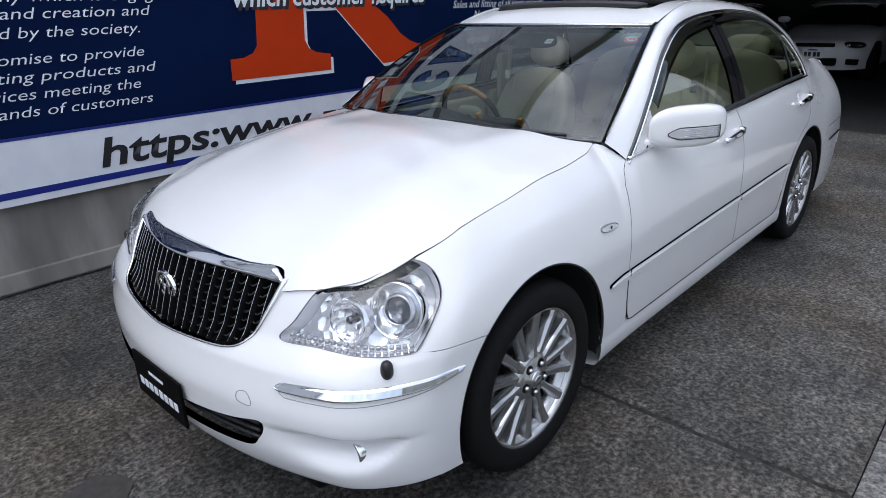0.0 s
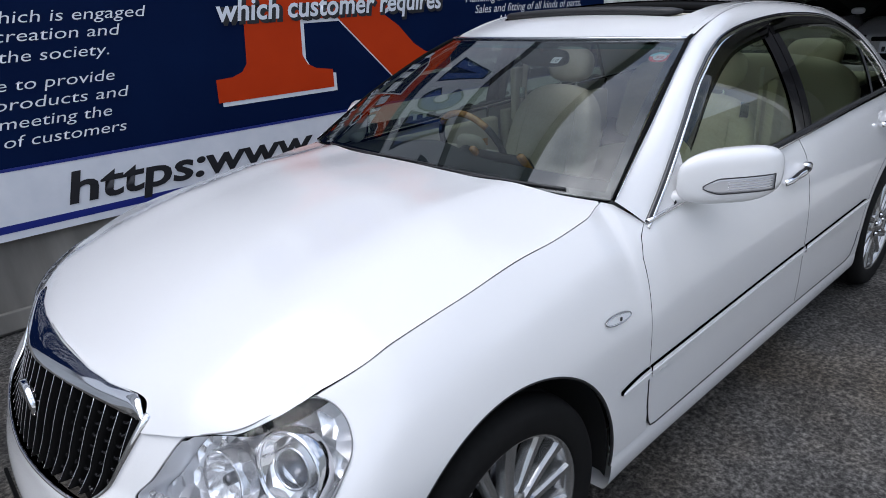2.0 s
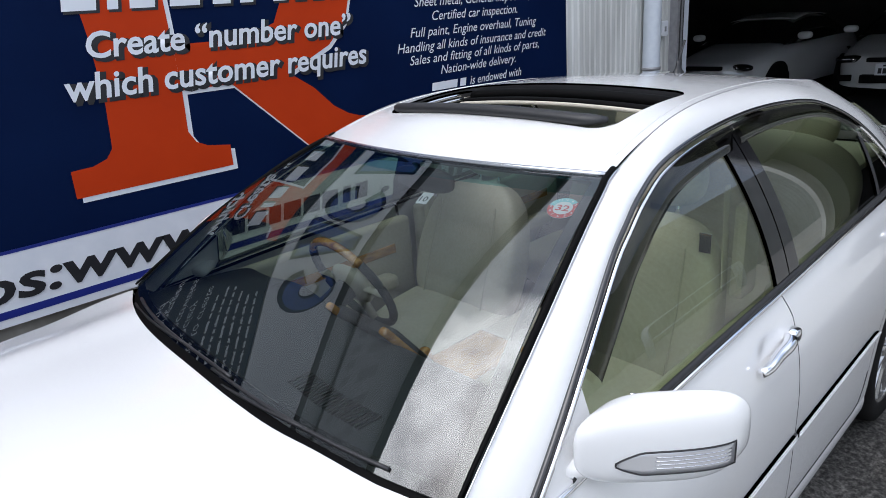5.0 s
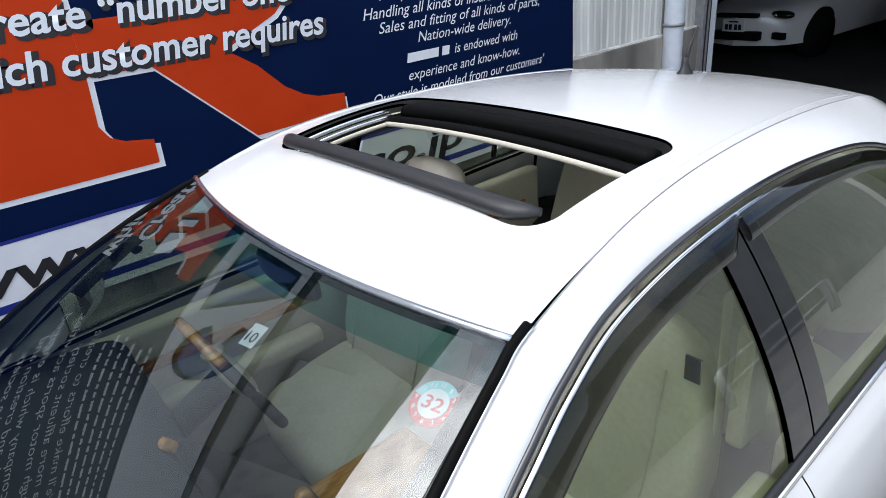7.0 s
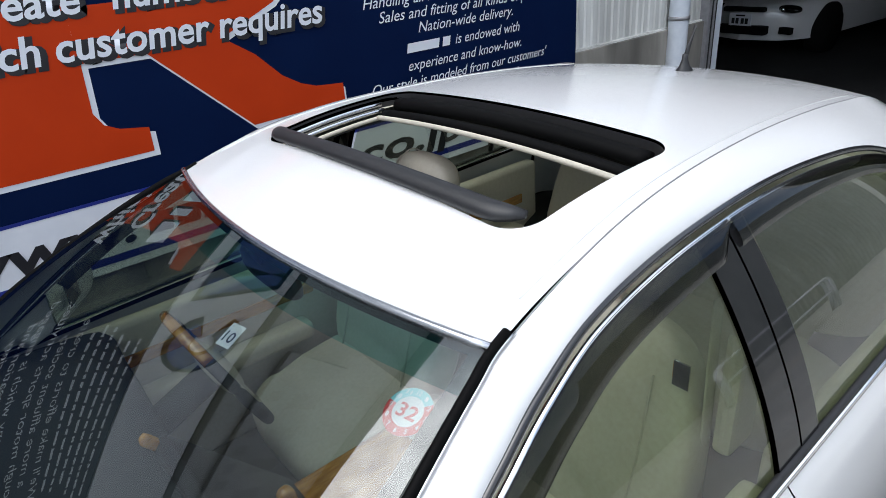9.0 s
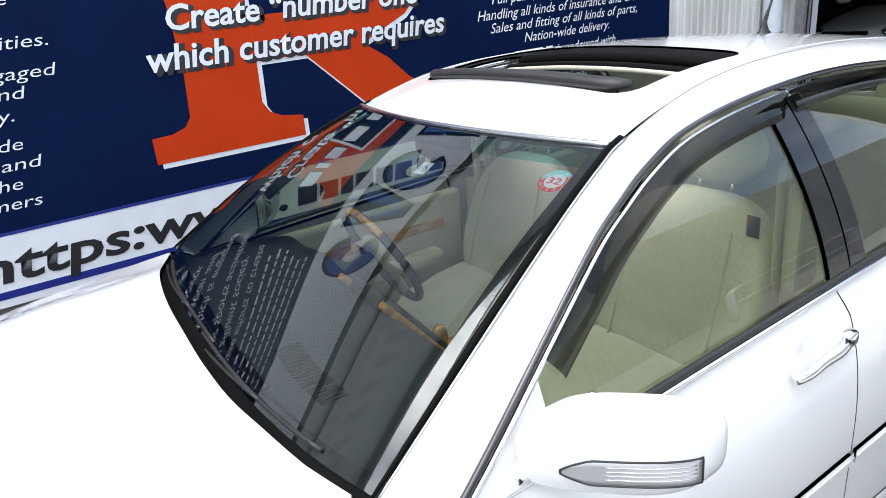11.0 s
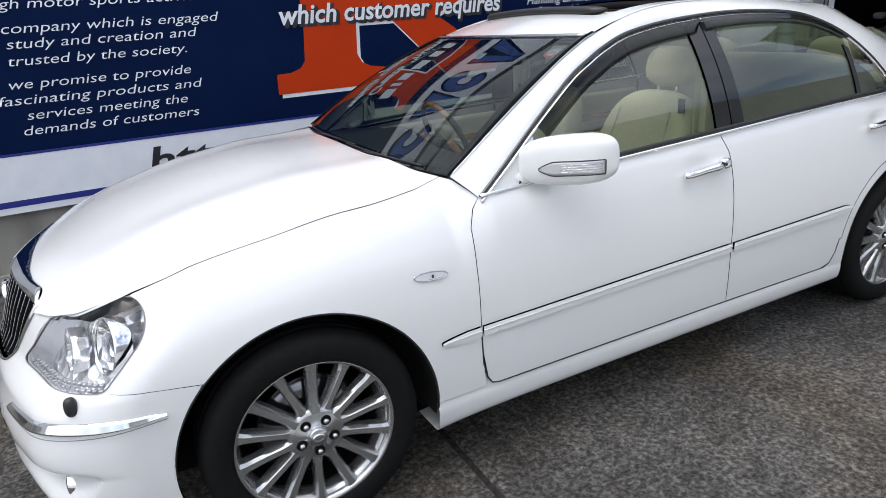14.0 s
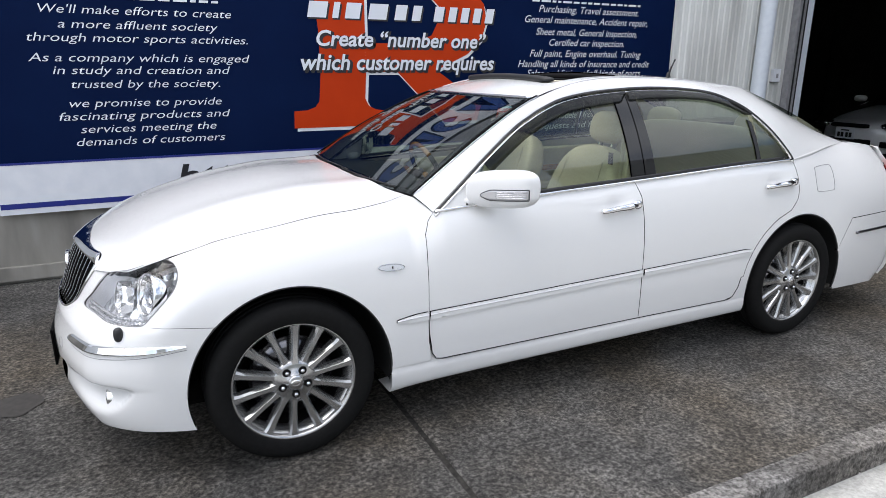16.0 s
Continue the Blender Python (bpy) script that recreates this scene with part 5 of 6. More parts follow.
def frame_f(u, v):
    k = u * (len(oc) - 1)
    i = np.clip(k.astype(int), 0, len(oc) - 2)
    t = (k - i)[:, None]
    o = oc[i] * (1 - t) + oc[i + 1] * t
    n = ic[i] * (1 - t) + ic[i + 1] * t
    p = o + (n - o) * v[:, None]
    b = lerp_curve(u, (0, 0.08, 0.2, 0.4, 0.7, 0.85, 1.0), (0.002, 0.012, 0.016, 0.010, 0.012, 0.030, 0.020)) * 4 * v * (1 - v)
    return p + b[:, None] * np.array([-0.05, -0.72, 0.69])


for mirror in (False, True):
    s = 1 if mirror else -1
    grid_sheet("pillar_frame", frame_f, 120, 14, PAINT, car, 0.0, mirror=mirror)

    def foot_f(u, v):
        A = frame_f(1 + 0 * u, u)
        B = side(3.44 - 0.665 * u, top_z(3.44 - 0.665 * u) - 0.004)
        return A + (B - A) * v[:, None] + (0.004 * np.sin(np.pi * v))[:, None] * np.array([0, -0.8, 0.6])
    grid_sheet("pillar_foot", foot_f, 40, 8, PAINT, car, 0, mirror=mirror)
    sg = np.array([1, -1 if mirror else 1, 1])
    # ditch line, black screen seal, chrome window surround
    d0 = oc[32:] * sg
    tube("roof_ditch", d0 + np.array([0, 0, 0.0005]), 0.0014, GROOVE, car, seg=6)
    rx = np.linspace(1.30, 2.64, 50)
    ry = np.interp(rx, oc[:, 0], -oc[:, 1]) - 0.026
    tube("roof_crease", np.stack([rx, -ry * sg[1], roof_z(rx, ry)], -1), 0.0020, PAINT, car, seg=6)
    tube("screen_seal", oc[:34] * sg + np.array([-0.004, 0.006 * (1 if not mirror else -1), 0.004]), [0.003 + 0.005 * min(1, k / 8) for k in range(34)], MATT_BLACK, car, seg=8)
    tube("screen_moulding", oc[:34] * sg + np.array([0.002, -0.003 * (1 if not mirror else -1), 0.006]), 0.0020, SATIN, car, "satin strip beside the windscreen", seg=8)
    wo = upper(WIN[:, 0], WIN[:, 1]) * sg
    nside = np.array([0, -1.0 if not mirror else 1.0, 0.25])
    tube("window_seal", wo + 0.001 * nside, 0.0068, GLOSS_BLACK, car, seg=8)
    c_in = upper(WIN[:, 0] + 0.0, WIN[:, 1] - 0.016) * sg
    tube("window_chrome", c_in + 0.002 * nside, 0.0064, CHROME, car, seg=8)
    bx = np.linspace(0.615, 2.765, 60)
    belt3 = upper(bx, belt_z(bx) + 0.004) * sg
    tube("belt_chrome", belt3 + 0.004 * nside, 0.0075, CHROME, car, seg=8)
    tube("belt_seal", upper(bx[4:-2], belt_z(bx[4:-2]) + 0.018) * sg + 0.001 * nside, 0.008, BLACK, car, seg=8)

    # panes
    def opening(x0, x1, drop=0.018, n=60):
        xs = np.linspace(x0, x1, n)
        top = np.interp(xs, WIN[:, 0], WIN[:, 1]) - drop
        keep = top > belt_z(xs) + 0.012
        xs, top = xs[keep], top[keep]
        return dense([(x, float(belt_z(x)) + 0.010) for x in xs] + [(x, t) for x, t in zip(xs[::-1], top[::-1])], 0.03)
    panel("window_pane", opening(0.84, 1.645), upper, PANE, car, 0.05, gap=0, flange=0, off=-0.006, mirror=mirror, label="green tinted side glass")
    panel("window_pane", opening(1.795, 2.50), upper, REAR_PANE, car, 0.05, gap=0, flange=0, off=-0.006, mirror=mirror, label="green tinted side glass")
    panel("window_pane", opening(2.525, 2.765), upper, REAR_PANE, car, 0.05, gap=0, flange=0, off=-0.006, mirror=mirror, label="green tinted quarter glass")
    # mirror sail, black pillars
    sail = dense([(0.625, 0.940), (0.845, 0.953), (0.845, 1.082), (0.80, 1.052)], 0.02)
    panel("sail", sail, upper, PAINT, car, 0.03, gap=0.001, flange=0.01, off=0.002, mirror=mirror)
    pil = dense([(1.648, float(belt_z(1.65)) + 0.012), (1.728, float(belt_z(1.73)) + 0.012), (1.722, 1.376), (1.648, 1.366)], 0.03)
    panel("centre_pillar", pil, upper, PILLAR, car, 0.04, gap=0.001, flange=0.01, off=0.001, mirror=mirror, label="gloss black pillar film")
    pil = dense([(1.732, float(belt_z(1.73)) + 0.012), (1.798, float(belt_z(1.79)) + 0.012), (1.780, 1.378), (1.726, 1.376)], 0.03)
    panel("centre_pillar", pil, upper, PILLAR, car, 0.04, gap=0.001, flange=0.01, off=0.001, mirror=mirror, label="gloss black pillar film")
    pil = dense([(2.498, float(belt_z(2.5)) + 0.012), (2.527, float(belt_z(2.52)) + 0.012), (2.505, 1.225), (2.475, 1.24)], 0.03)
    panel("quarter_pillar", pil, upper, BLACK, car, 0.04, gap=0.001, flange=0.006, off=0.0, mirror=mirror)
    # smoked wind deflectors along the tops of the panes
    wl_ = np.concatenate([[0], np.cumsum(np.hypot(*np.diff(WIN, axis=0).T))])
    for x0, x1, w0_, w1_ in ((0.86, 1.728, 0.050, 0.050), (1.736, 2.52, 0.046, 0.030)):
        s0_, s1_ = np.interp(x0, WIN[:, 0], wl_), np.interp(x1, WIN[:, 0], wl_)

        def visor_f(u, v):
            q = s0_ + u * (s1_ - s0_)
            x, z = np.interp(q, wl_, WIN[:, 0]), np.interp(q, wl_, WIN[:, 1])
            dx = np.interp(q + 0.02, wl_, WIN[:, 0]) - np.interp(q - 0.02, wl_, WIN[:, 0])
            dz = np.interp(q + 0.02, wl_, WIN[:, 1]) - np.interp(q - 0.02, wl_, WIN[:, 1])
            n = np.hypot(dx, dz)
            w = (w0_ + (w1_ - w0_) * u) * np.clip((1 - u) * 14 + 0.25, 0, 1)
            d = 0.012 + w * v
            P = upper(x + d * dz / n, z - d * dx / n)
            return P + (0.008 + 0.006 * v - 0.010 * v ** 4)[:, None] * np.array([0, -1.0, 0.3])
        grid_sheet("wind_deflector", visor_f, 60, 8, VISOR, car, 0, "smoked acrylic wind deflector", mirror=mirror)

# windscreen
def screen(u, v, off=0.0):
    a = (u - 0.5) * 2
    b = np.stack([0.462 + 0.088 * np.abs(a) ** 2.9, 0.738 * a, 1.010 - 0.012 * a ** 2], -1)
    t = np.stack([1.147 + 0.070 * a ** 2, 0.562 * a, 0 * a], -1)
    t[:, 2] = roof_z(t[:, 0], t[:, 1]) + 0.002
    p = b + (t - b) * v[:, None]
    return p + ((0.030 * np.sin(np.pi * v) + off)[:, None]) * np.array([-0.5, 0, 0.86])


wind = grid_sheet("windscreen", lambda u, v: screen(u, v * 0.90), 40, 30, SCREEN, car, 0, "curved laminated windscreen")
grid_sheet("shade_band", lambda u, v: screen(u, 0.90 + v * 0.10), 40, 6, BAND, wind, 0, "teal tinted shade band")
FRIT = shader("black_ceramic_edge", (0.01, 0.01, 0.011), 0.15)
for u0, u1, v0, v1 in ((0, 1, 0.0, 0.035), (0, 1, 0.975, 1.0), (0, 0.022, 0.03, 0.98), (0.978, 1, 0.03, 0.98)):
    grid_sheet("ceramic_edge", lambda u, v: screen(u0 + u * (u1 - u0), v0 + v * (v1 - v0), -0.004), 30, 20, FRIT, wind)
tube("top_moulding", screen(np.linspace(0, 1, 40), np.full(40, 1.0), 0.002), 0.007, SATIN, wind, seg=8)
# cowl between the bonnet and the screen
def cowl_f(u, v):
    a = (u - 0.5) * 2
    xf = 0.418 + 0.096 * np.abs(a) ** 3.1
    front = np.stack([xf, 0.70 * a, hood_z(xf, 0.70 * a) - 0.018], -1)
    back = screen(u, 0 * u + 0.02, -0.01)
    return front + (back - front) * v[:, None]


cowl = grid_sheet("cowl", cowl_f, 40, 6, MATT_BLACK, car, 0, "black plastic cowl panel")
for y0, y1 in ((0.58, -0.10), (-0.02, -0.60)):
    uu = np.linspace(0.5 + y0 / 1.476, 0.5 + y1 / 1.476, 20)
    tube("wiper", screen(uu, 0.008 + 0.012 * np.linspace(0, 1, 20), 0.002), 0.0045, BLACK, cowl, seg=6)
    tube("wiper_arm", screen(np.linspace(uu[0], uu[12], 10), np.linspace(-0.02, 0.016, 10), 0.003), 0.004, BLACK, cowl, seg=6)

# roof with the open sunroof
rl = [(1.150 + 0.070 * (y / 0.56) ** 2, y) for y in np.linspace(0.557, -0.557, 40)]
rl += [(p[0], p[1] + 0.001) for p in oc[33:89]]
rl += [(2.69 + 0.11 * (1 - (y / 0.505) ** 2), y) for y in np.linspace(-0.49, 0.49, 20)]
rl += [(p[0], -p[1] - 0.001) for p in oc[88:32:-1]]
RS0, RS1, RSW, RC = 1.392, 1.835, 0.446, 0.065
hole = arc(RS1 - RC, RSW - RC, RC, 0, 90, 8) + arc(RS0 + RC, RSW - RC, RC, 90, 180, 8) + arc(RS0 + RC, -RSW + RC, RC, 180, 270, 8) + arc(RS1 - RC, -RSW + RC, RC, 270, 360, 8)


def roof(x, y):
    return np.stack([x, y, roof_z(x, y)], -1)


roof_ob = panel("roof", dense(rl, 0.02), roof, PAINT, car, 0.03, gap=0.001, flange=0.02, holes=[dense(hole, 0.015)])
hp = np.array(dense(hole, 0.02))
bm = bmesh.new()
a_ = [bm.verts.new((x, y, float(roof_z(x, y)) - 0.006)) for x, y in hp]
b_ = [bm.verts.new((x, y, float(roof_z(x, y)) - 0.075)) for x, y in hp]
for i in range(len(a_)):
    j = (i + 1) % len(a_)
    bm.faces.new((a_[i], a_[j], b_[j], b_[i]))
sunroof = part("sunroof_well", bm, BLACK, car, "open sunroof well")
ys = np.linspace(-0.425, 0.425, 40)
xs = RS0 + 0.022 + 0.012 * (1 - (ys / 0.42) ** 2) * -1 + 0.02 * np.clip((np.abs(ys) - 0.36) / 0.06, 0, 1) ** 2
tube("wind_deflector_bar", np.stack([xs, ys, roof_z(xs, ys) + 0.010], -1), [0.020 * min(1, (0.44 - abs(y)) / 0.05) + 0.004 for y in ys], BLACK, sunroof, seg=10, flat=0.7, label="raised black sunroof deflector")
ys = np.linspace(-0.405, 0.405, 30)
tube("rear_rail", np.stack([RS1 - 0.035 + 0 * ys, ys, roof_z(RS1, ys) - 0.032], -1), 0.024, MATT_BLACK, sunroof, seg=10, flat=0.8)
tube("rear_lip", np.stack([RS1 - 0.085 + 0 * ys, ys, roof_z(RS1, ys) - 0.046], -1), 0.018, MATT_BLACK, sunroof, seg=8, flat=0.6)
tube("shade_edge", np.stack([RS1 - 0.112 + 0 * ys, ys, roof_z(RS1, ys) - 0.052], -1), 0.007, TRIM, sunroof, seg=8, label="cream sunshade edge")
for sgn in (-1, 1):
    xs = np.linspace(RS0 + 0.05, RS1 - 0.08, 12)
    for k, (dy, dz, mt) in enumerate(((0.010, -0.022, SATIN), (0.024, -0.036, SATIN), (0.040, -0.050, TRIM))):
        tube("side_rail", np.stack([xs, 0 * xs + sgn * (RSW - dy), roof_z(xs, RSW) + dz], -1), 0.006, mt, sunroof, seg=6)

# shark-fin stick aerial
az = float(roof_z(2.6, 0))
ant = part("aerial", moved(lathe([(0.0, 0.052), (0.0085, 0.050), (0.010, 0.034), (0.017, 0.014), (0.026, 0.003), (0.027, -0.006)], 24, "z"), Matrix.Translation((2.60, 0, az)) @ Matrix.Diagonal((1.25, 0.85, 1, 1))), BLACK, car, "short black roof aerial")
tube("mast", [(2.603, 0, az + 0.040), (2.615, 0, az + 0.070), (2.645, 0, az + 0.128)], [0.0075, 0.0065, 0.0055], BLACK, ant, seg=8)

# rear screen, boot and tail
def rear_screen(u, v):
    a = (u - 0.5) * 2
    t = np.stack([2.797 - 0.11 * a ** 2, 0.508 * a, roof_z(2.797 - 0.11 * a ** 2, 0.508 * a) - 0.004], -1)
    b = np.stack([3.42 - 0.02 * a ** 2, 0.62 * a, 1.085 - 0.02 * a ** 2], -1)
    return t + (b - t) * v[:, None] + (0.02 * np.sin(np.pi * v))[:, None] * np.array([0.5, 0, 0.86])


grid_sheet("rear_screen", rear_screen, 24, 16, PRIVACY, car, 0, "tinted rear screen")


def boot_f(u, v):
    a = (u - 0.5) * 2
    x = 3.42 + 0.45 * v
    w = lerp_curve(x, (3.3, 3.42, 3.86), (0.64, 0.655, 0.60))
    z = lerp_curve(x, (3.3, 3.42, 3.6, 3.8, 3.90), (1.08, 1.083, 1.070, 1.045, 1.0))
    return np.stack([x, w * a, z - 0.022 * np.abs(a) ** 3], -1)


grid_sheet("boot_lid", boot_f, 24, 20, PAINT, car)


def tail_f(u, v):
    a = (u - 0.5) * 2
    z = 0.22 + 0.80 * v
    y = a * lerp_curve(z, (0.2, 0.5, 0.8, 1.02), (0.78, 0.80, 0.76, 0.60))
    return np.stack([rear_x(y, z) - 0.02, y, z], -1)


tail = grid_sheet("tail", tail_f, 24, 20, PAINT, car)
LAMP_RED = shader("tail_lamp_red", (0.35, 0.01, 0.012), 0.1, 0, 0.8)
for mirror in (False, True):
    panel("tail_lamp", dense([(3.72, 0.80), (3.86, 0.79), (3.87, 0.93), (3.74, 0.92)], 0.02), side, LAMP_RED, tail, 0.03, gap=0, flange=0.01, off=0.003, mirror=mirror)

# ---- door furniture ----
def handle(x0, x1, z0, z1, parent, mirror):
    sg = -1 if mirror else 1
    xs = np.linspace(x0, x1, 14)
    zs = np.linspace(z0, z1, 14)
    P = side(xs, zs)
    bow = 0.026 * np.sin(np.pi * np.linspace(0.06, 1, 14)) ** 0.5 + 0.004
    P[:, 1] -= bow
    rad = [0.012 + 0.006 * t for t in np.linspace(0, 1, 14)]
    h = tube("handle", P * np.array([1, sg, 1]), rad, CHROME, parent, "chrome pull handle", 10, flat=1.0)
    k = side(np.array([x1 + 0.008]), np.array([z1 + 0.002]))[0]
    part("lock_cap", moved(blob((0.026, 0.018, 0.021), (3, 3), 20, 12), Matrix.Translation((k[0], (k[1] - 0.012) * sg, k[2]))), CHROME, parent)
    part("lock_button", moved(blob((0.006, 0.004, 0.006), (3, 3), 12, 8), Matrix.Translation((k[0] - 0.010, (k[1] - 0.028) * sg, k[2]))), BLACK, parent)
    return h


def moulding(x0, x1, z0, z1, parent, mirror, tip0, tip1, h=0.017):
    xs = np.linspace(x0, x1, 40)
    zm = z0 + (z1 - z0) * (xs - x0) / (x1 - x0)
    hh = h * np.ones(40)
    if tip0:
        hh *= np.clip(((xs - x0) / tip0 + 0.08), 0, 1) ** 0.5
    if tip1:
        hh *= np.clip(((x1 - xs) / tip1 + 0.10), 0, 1) ** 0.5
    out = dense([(x, z - q) for x, z, q in zip(xs, zm, hh)] + [(x, z + q) for x, z, q in zip(xs[::-1], zm[::-1], hh[::-1])], 0.03)
    mo = panel("side_moulding", out, side, PAINT, parent, 0.02, gap=0, flange=0.010, off=0.009, mirror=mirror)
    sg = np.array([1, -1 if mirror else 1, 1])
    P = side(xs, zm + hh * 0.25)
    P[:, 1] -= 0.0105
    tube("chrome_line", P * sg, 0.0024, LINE_TRIM, parent, "thin chrome line", 6)
    return mo


for mirror in (False, True):
    sg = -1 if mirror else 1
    kids = [o for o in car.children if o.name.split(".")[0] in ("fender", "front_door", "rear_door", "quarter_panel")]
    kids = {o.name.split(".")[0]: o for o in kids if (o.data.vertices[0].co.y > 0) == mirror}
    handle(1.436, 1.636, 0.866, 0.878, kids["front_door"], mirror)
    handle(2.520, 2.735, 0.896, 0.906, kids["rear_door"], mirror)
    moulding(0.413, 0.552, 0.516, 0.520, kids["fender"], mirror, 0.10, 0)
    moulding(0.560, 1.694, 0.520, 0.542, kids["front_door"], mirror, 0, 0)
    moulding(1.706, 2.455, 0.542, 0.560, kids["rear_door"], mirror, 0, 0.06)
    # side repeater
    rep = catmull([(0.343 + 0.055 + 0.055 * math.cos(a), 0.744 - 0.004 * math.cos(a) + 0.013 * math.sin(a)) for a in np.linspace(0, 2 * math.pi, 14, endpoint=False)], 4, True)
    rp = panel("side_repeater", rep, side, HOUSING, kids["fender"], 0.01, gap=0, flange=0.006, off=0.003, mirror=mirror, label="clear oval side repeater")
    panel("repeater_lens", inset(rep, 0.003), side, LENS, kids["fender"], 0.01, gap=0, flange=0.004, off=0.007, mirror=mirror)
    rc = side(np.array([0.402]), np.array([0.744]))[0]
    part("repeater_bulb", moved(boxed((-0.003, -0.002, -0.005), (0.003, 0.002, 0.005), 0.001), Matrix.Translation((rc[0], (rc[1] - 0.0075) * sg, rc[2]))), BLACK, kids["fender"], smooth=False)
    tube("repeater_rim", (side(rep[:, 0], rep[:, 1]) + np.array([0, -0.004, 0])) * np.array([1, sg, 1]), 0.0016, SATIN, kids["fender"], seg=6, closed=True)
    if not mirror:
        fl = catmull([(2.975, 0.968), (3.10, 0.972), (3.135, 0.95), (3.128, 0.85), (3.10, 0.834), (2.985, 0.836), (2.962, 0.855), (2.962, 0.95)], 5, True)
        tube("fuel_flap", side(fl[:, 0], fl[:, 1]) + np.array([0, -0.0005, 0]), 0.0016, GROOVE, kids["quarter_panel"], seg=5, closed=True)
    # rear bumper strip
    tube("bumper_strip", (side(np.linspace(3.36, 3.72, 16), np.full(16, 0.560)) + np.array([0, -0.004, 0])) * np.array([1, sg, 1]), 0.008, DARK_CHROME, kids["quarter_panel"], seg=6)

    # door mirror
    bm = blob((0.076, 0.102, 0.075), (3.8, 3.3), 48, 30)
    for v in bm.verts:
        t = (v.co.y + 0.102) / 0.204            # 0 at the outer end
        v.co.x *= 0.78 + 0.30 * t
        v.co.z *= 0.90 + 0.16 * (1 - (t - 0.35) ** 2)
        if v.co.x > 0:
            v.co.x *= 0.55
        v.co.x += -0.17 * t + 0.085
        v.co.z -= 0.015 * t
    mh = part("door_mirror", moved(bm, Matrix.Translation((0.892, -0.899, 1.030))), PAINT, car, "white door mirror with a clear turn lamp")
    if mirror:
        for v in mh.data.vertices:
            v.co.y = -v.co.y
        mh.data.flip_normals()
    tube("mirror_stalk", np.array([(0.76, -0.765, 0.965), (0.80, -0.80, 0.965), (0.84, -0.84, 0.975), (0.87, -0.88, 0.985)]) * np.array([1, sg, 1]), [0.030, 0.030, 0.036, 0.04], PAINT, mh, seg=12, flat=0.7)

    def turn_f(u, v):
        y = -0.866 - 0.134 * u
        tt = (y + 0.899 + 0.102) / 0.204
        x = 0.892 + 0.085 - 0.17 * tt - (0.076 * np.clip(1 - np.abs((y + 0.899) / 0.102) ** 3.8, 0, 1) ** (1 / 3.8)) * (0.78 + 0.30 * tt) - 0.001
        z = 1.030 - 0.030 + 0.008 * u + (v - 0.5) * 0.044 * np.clip(0.06 + u * 4.0, 0, 1) ** 0.7
        return np.stack([x, y, z], -1)
    tl = grid_sheet("turn_lamp", lambda u, v: turn_f(u * 0.985, v), 26, 6, AMBER, mh, 0.003, "clear ribbed turn lamp strip", mirror=mirror)
    uu = np.concatenate([np.linspace(0, 0.985, 20), np.full(6, 0.985), np.linspace(0.985, 0, 20), np.full(4, 0.0)])
    vv = np.concatenate([np.zeros(20), np.linspace(0.1, 0.9, 6), np.ones(20), np.linspace(0.8, 0.2, 4)])
    tube("lamp_edge", turn_f(uu, vv) * np.array([1, sg, 1]), 0.0017, BLACK, tl, seg=5, closed=True)
    for kv in (0.25, 0.42, 0.58, 0.75):
        tube("lamp_rib", turn_f(np.linspace(0.35, 0.96, 16), np.full(16, kv)) * np.array([1, sg, 1]), 0.0012, SATIN, tl, seg=5)
    bmg = moved(boxed((-0.003, -0.080, -0.045), (0.003, 0.080, 0.045), 0.002), Matrix.Translation((0.929, -0.899, 1.030)) @ pose(0, 0, 0, 0, 0, 28))
    mg = part("mirror_glass", bmg, CHROME, mh)
    if mirror:
        for v in mg.data.vertices:
            v.co.y = -v.co.y
        mg.data.flip_normals()

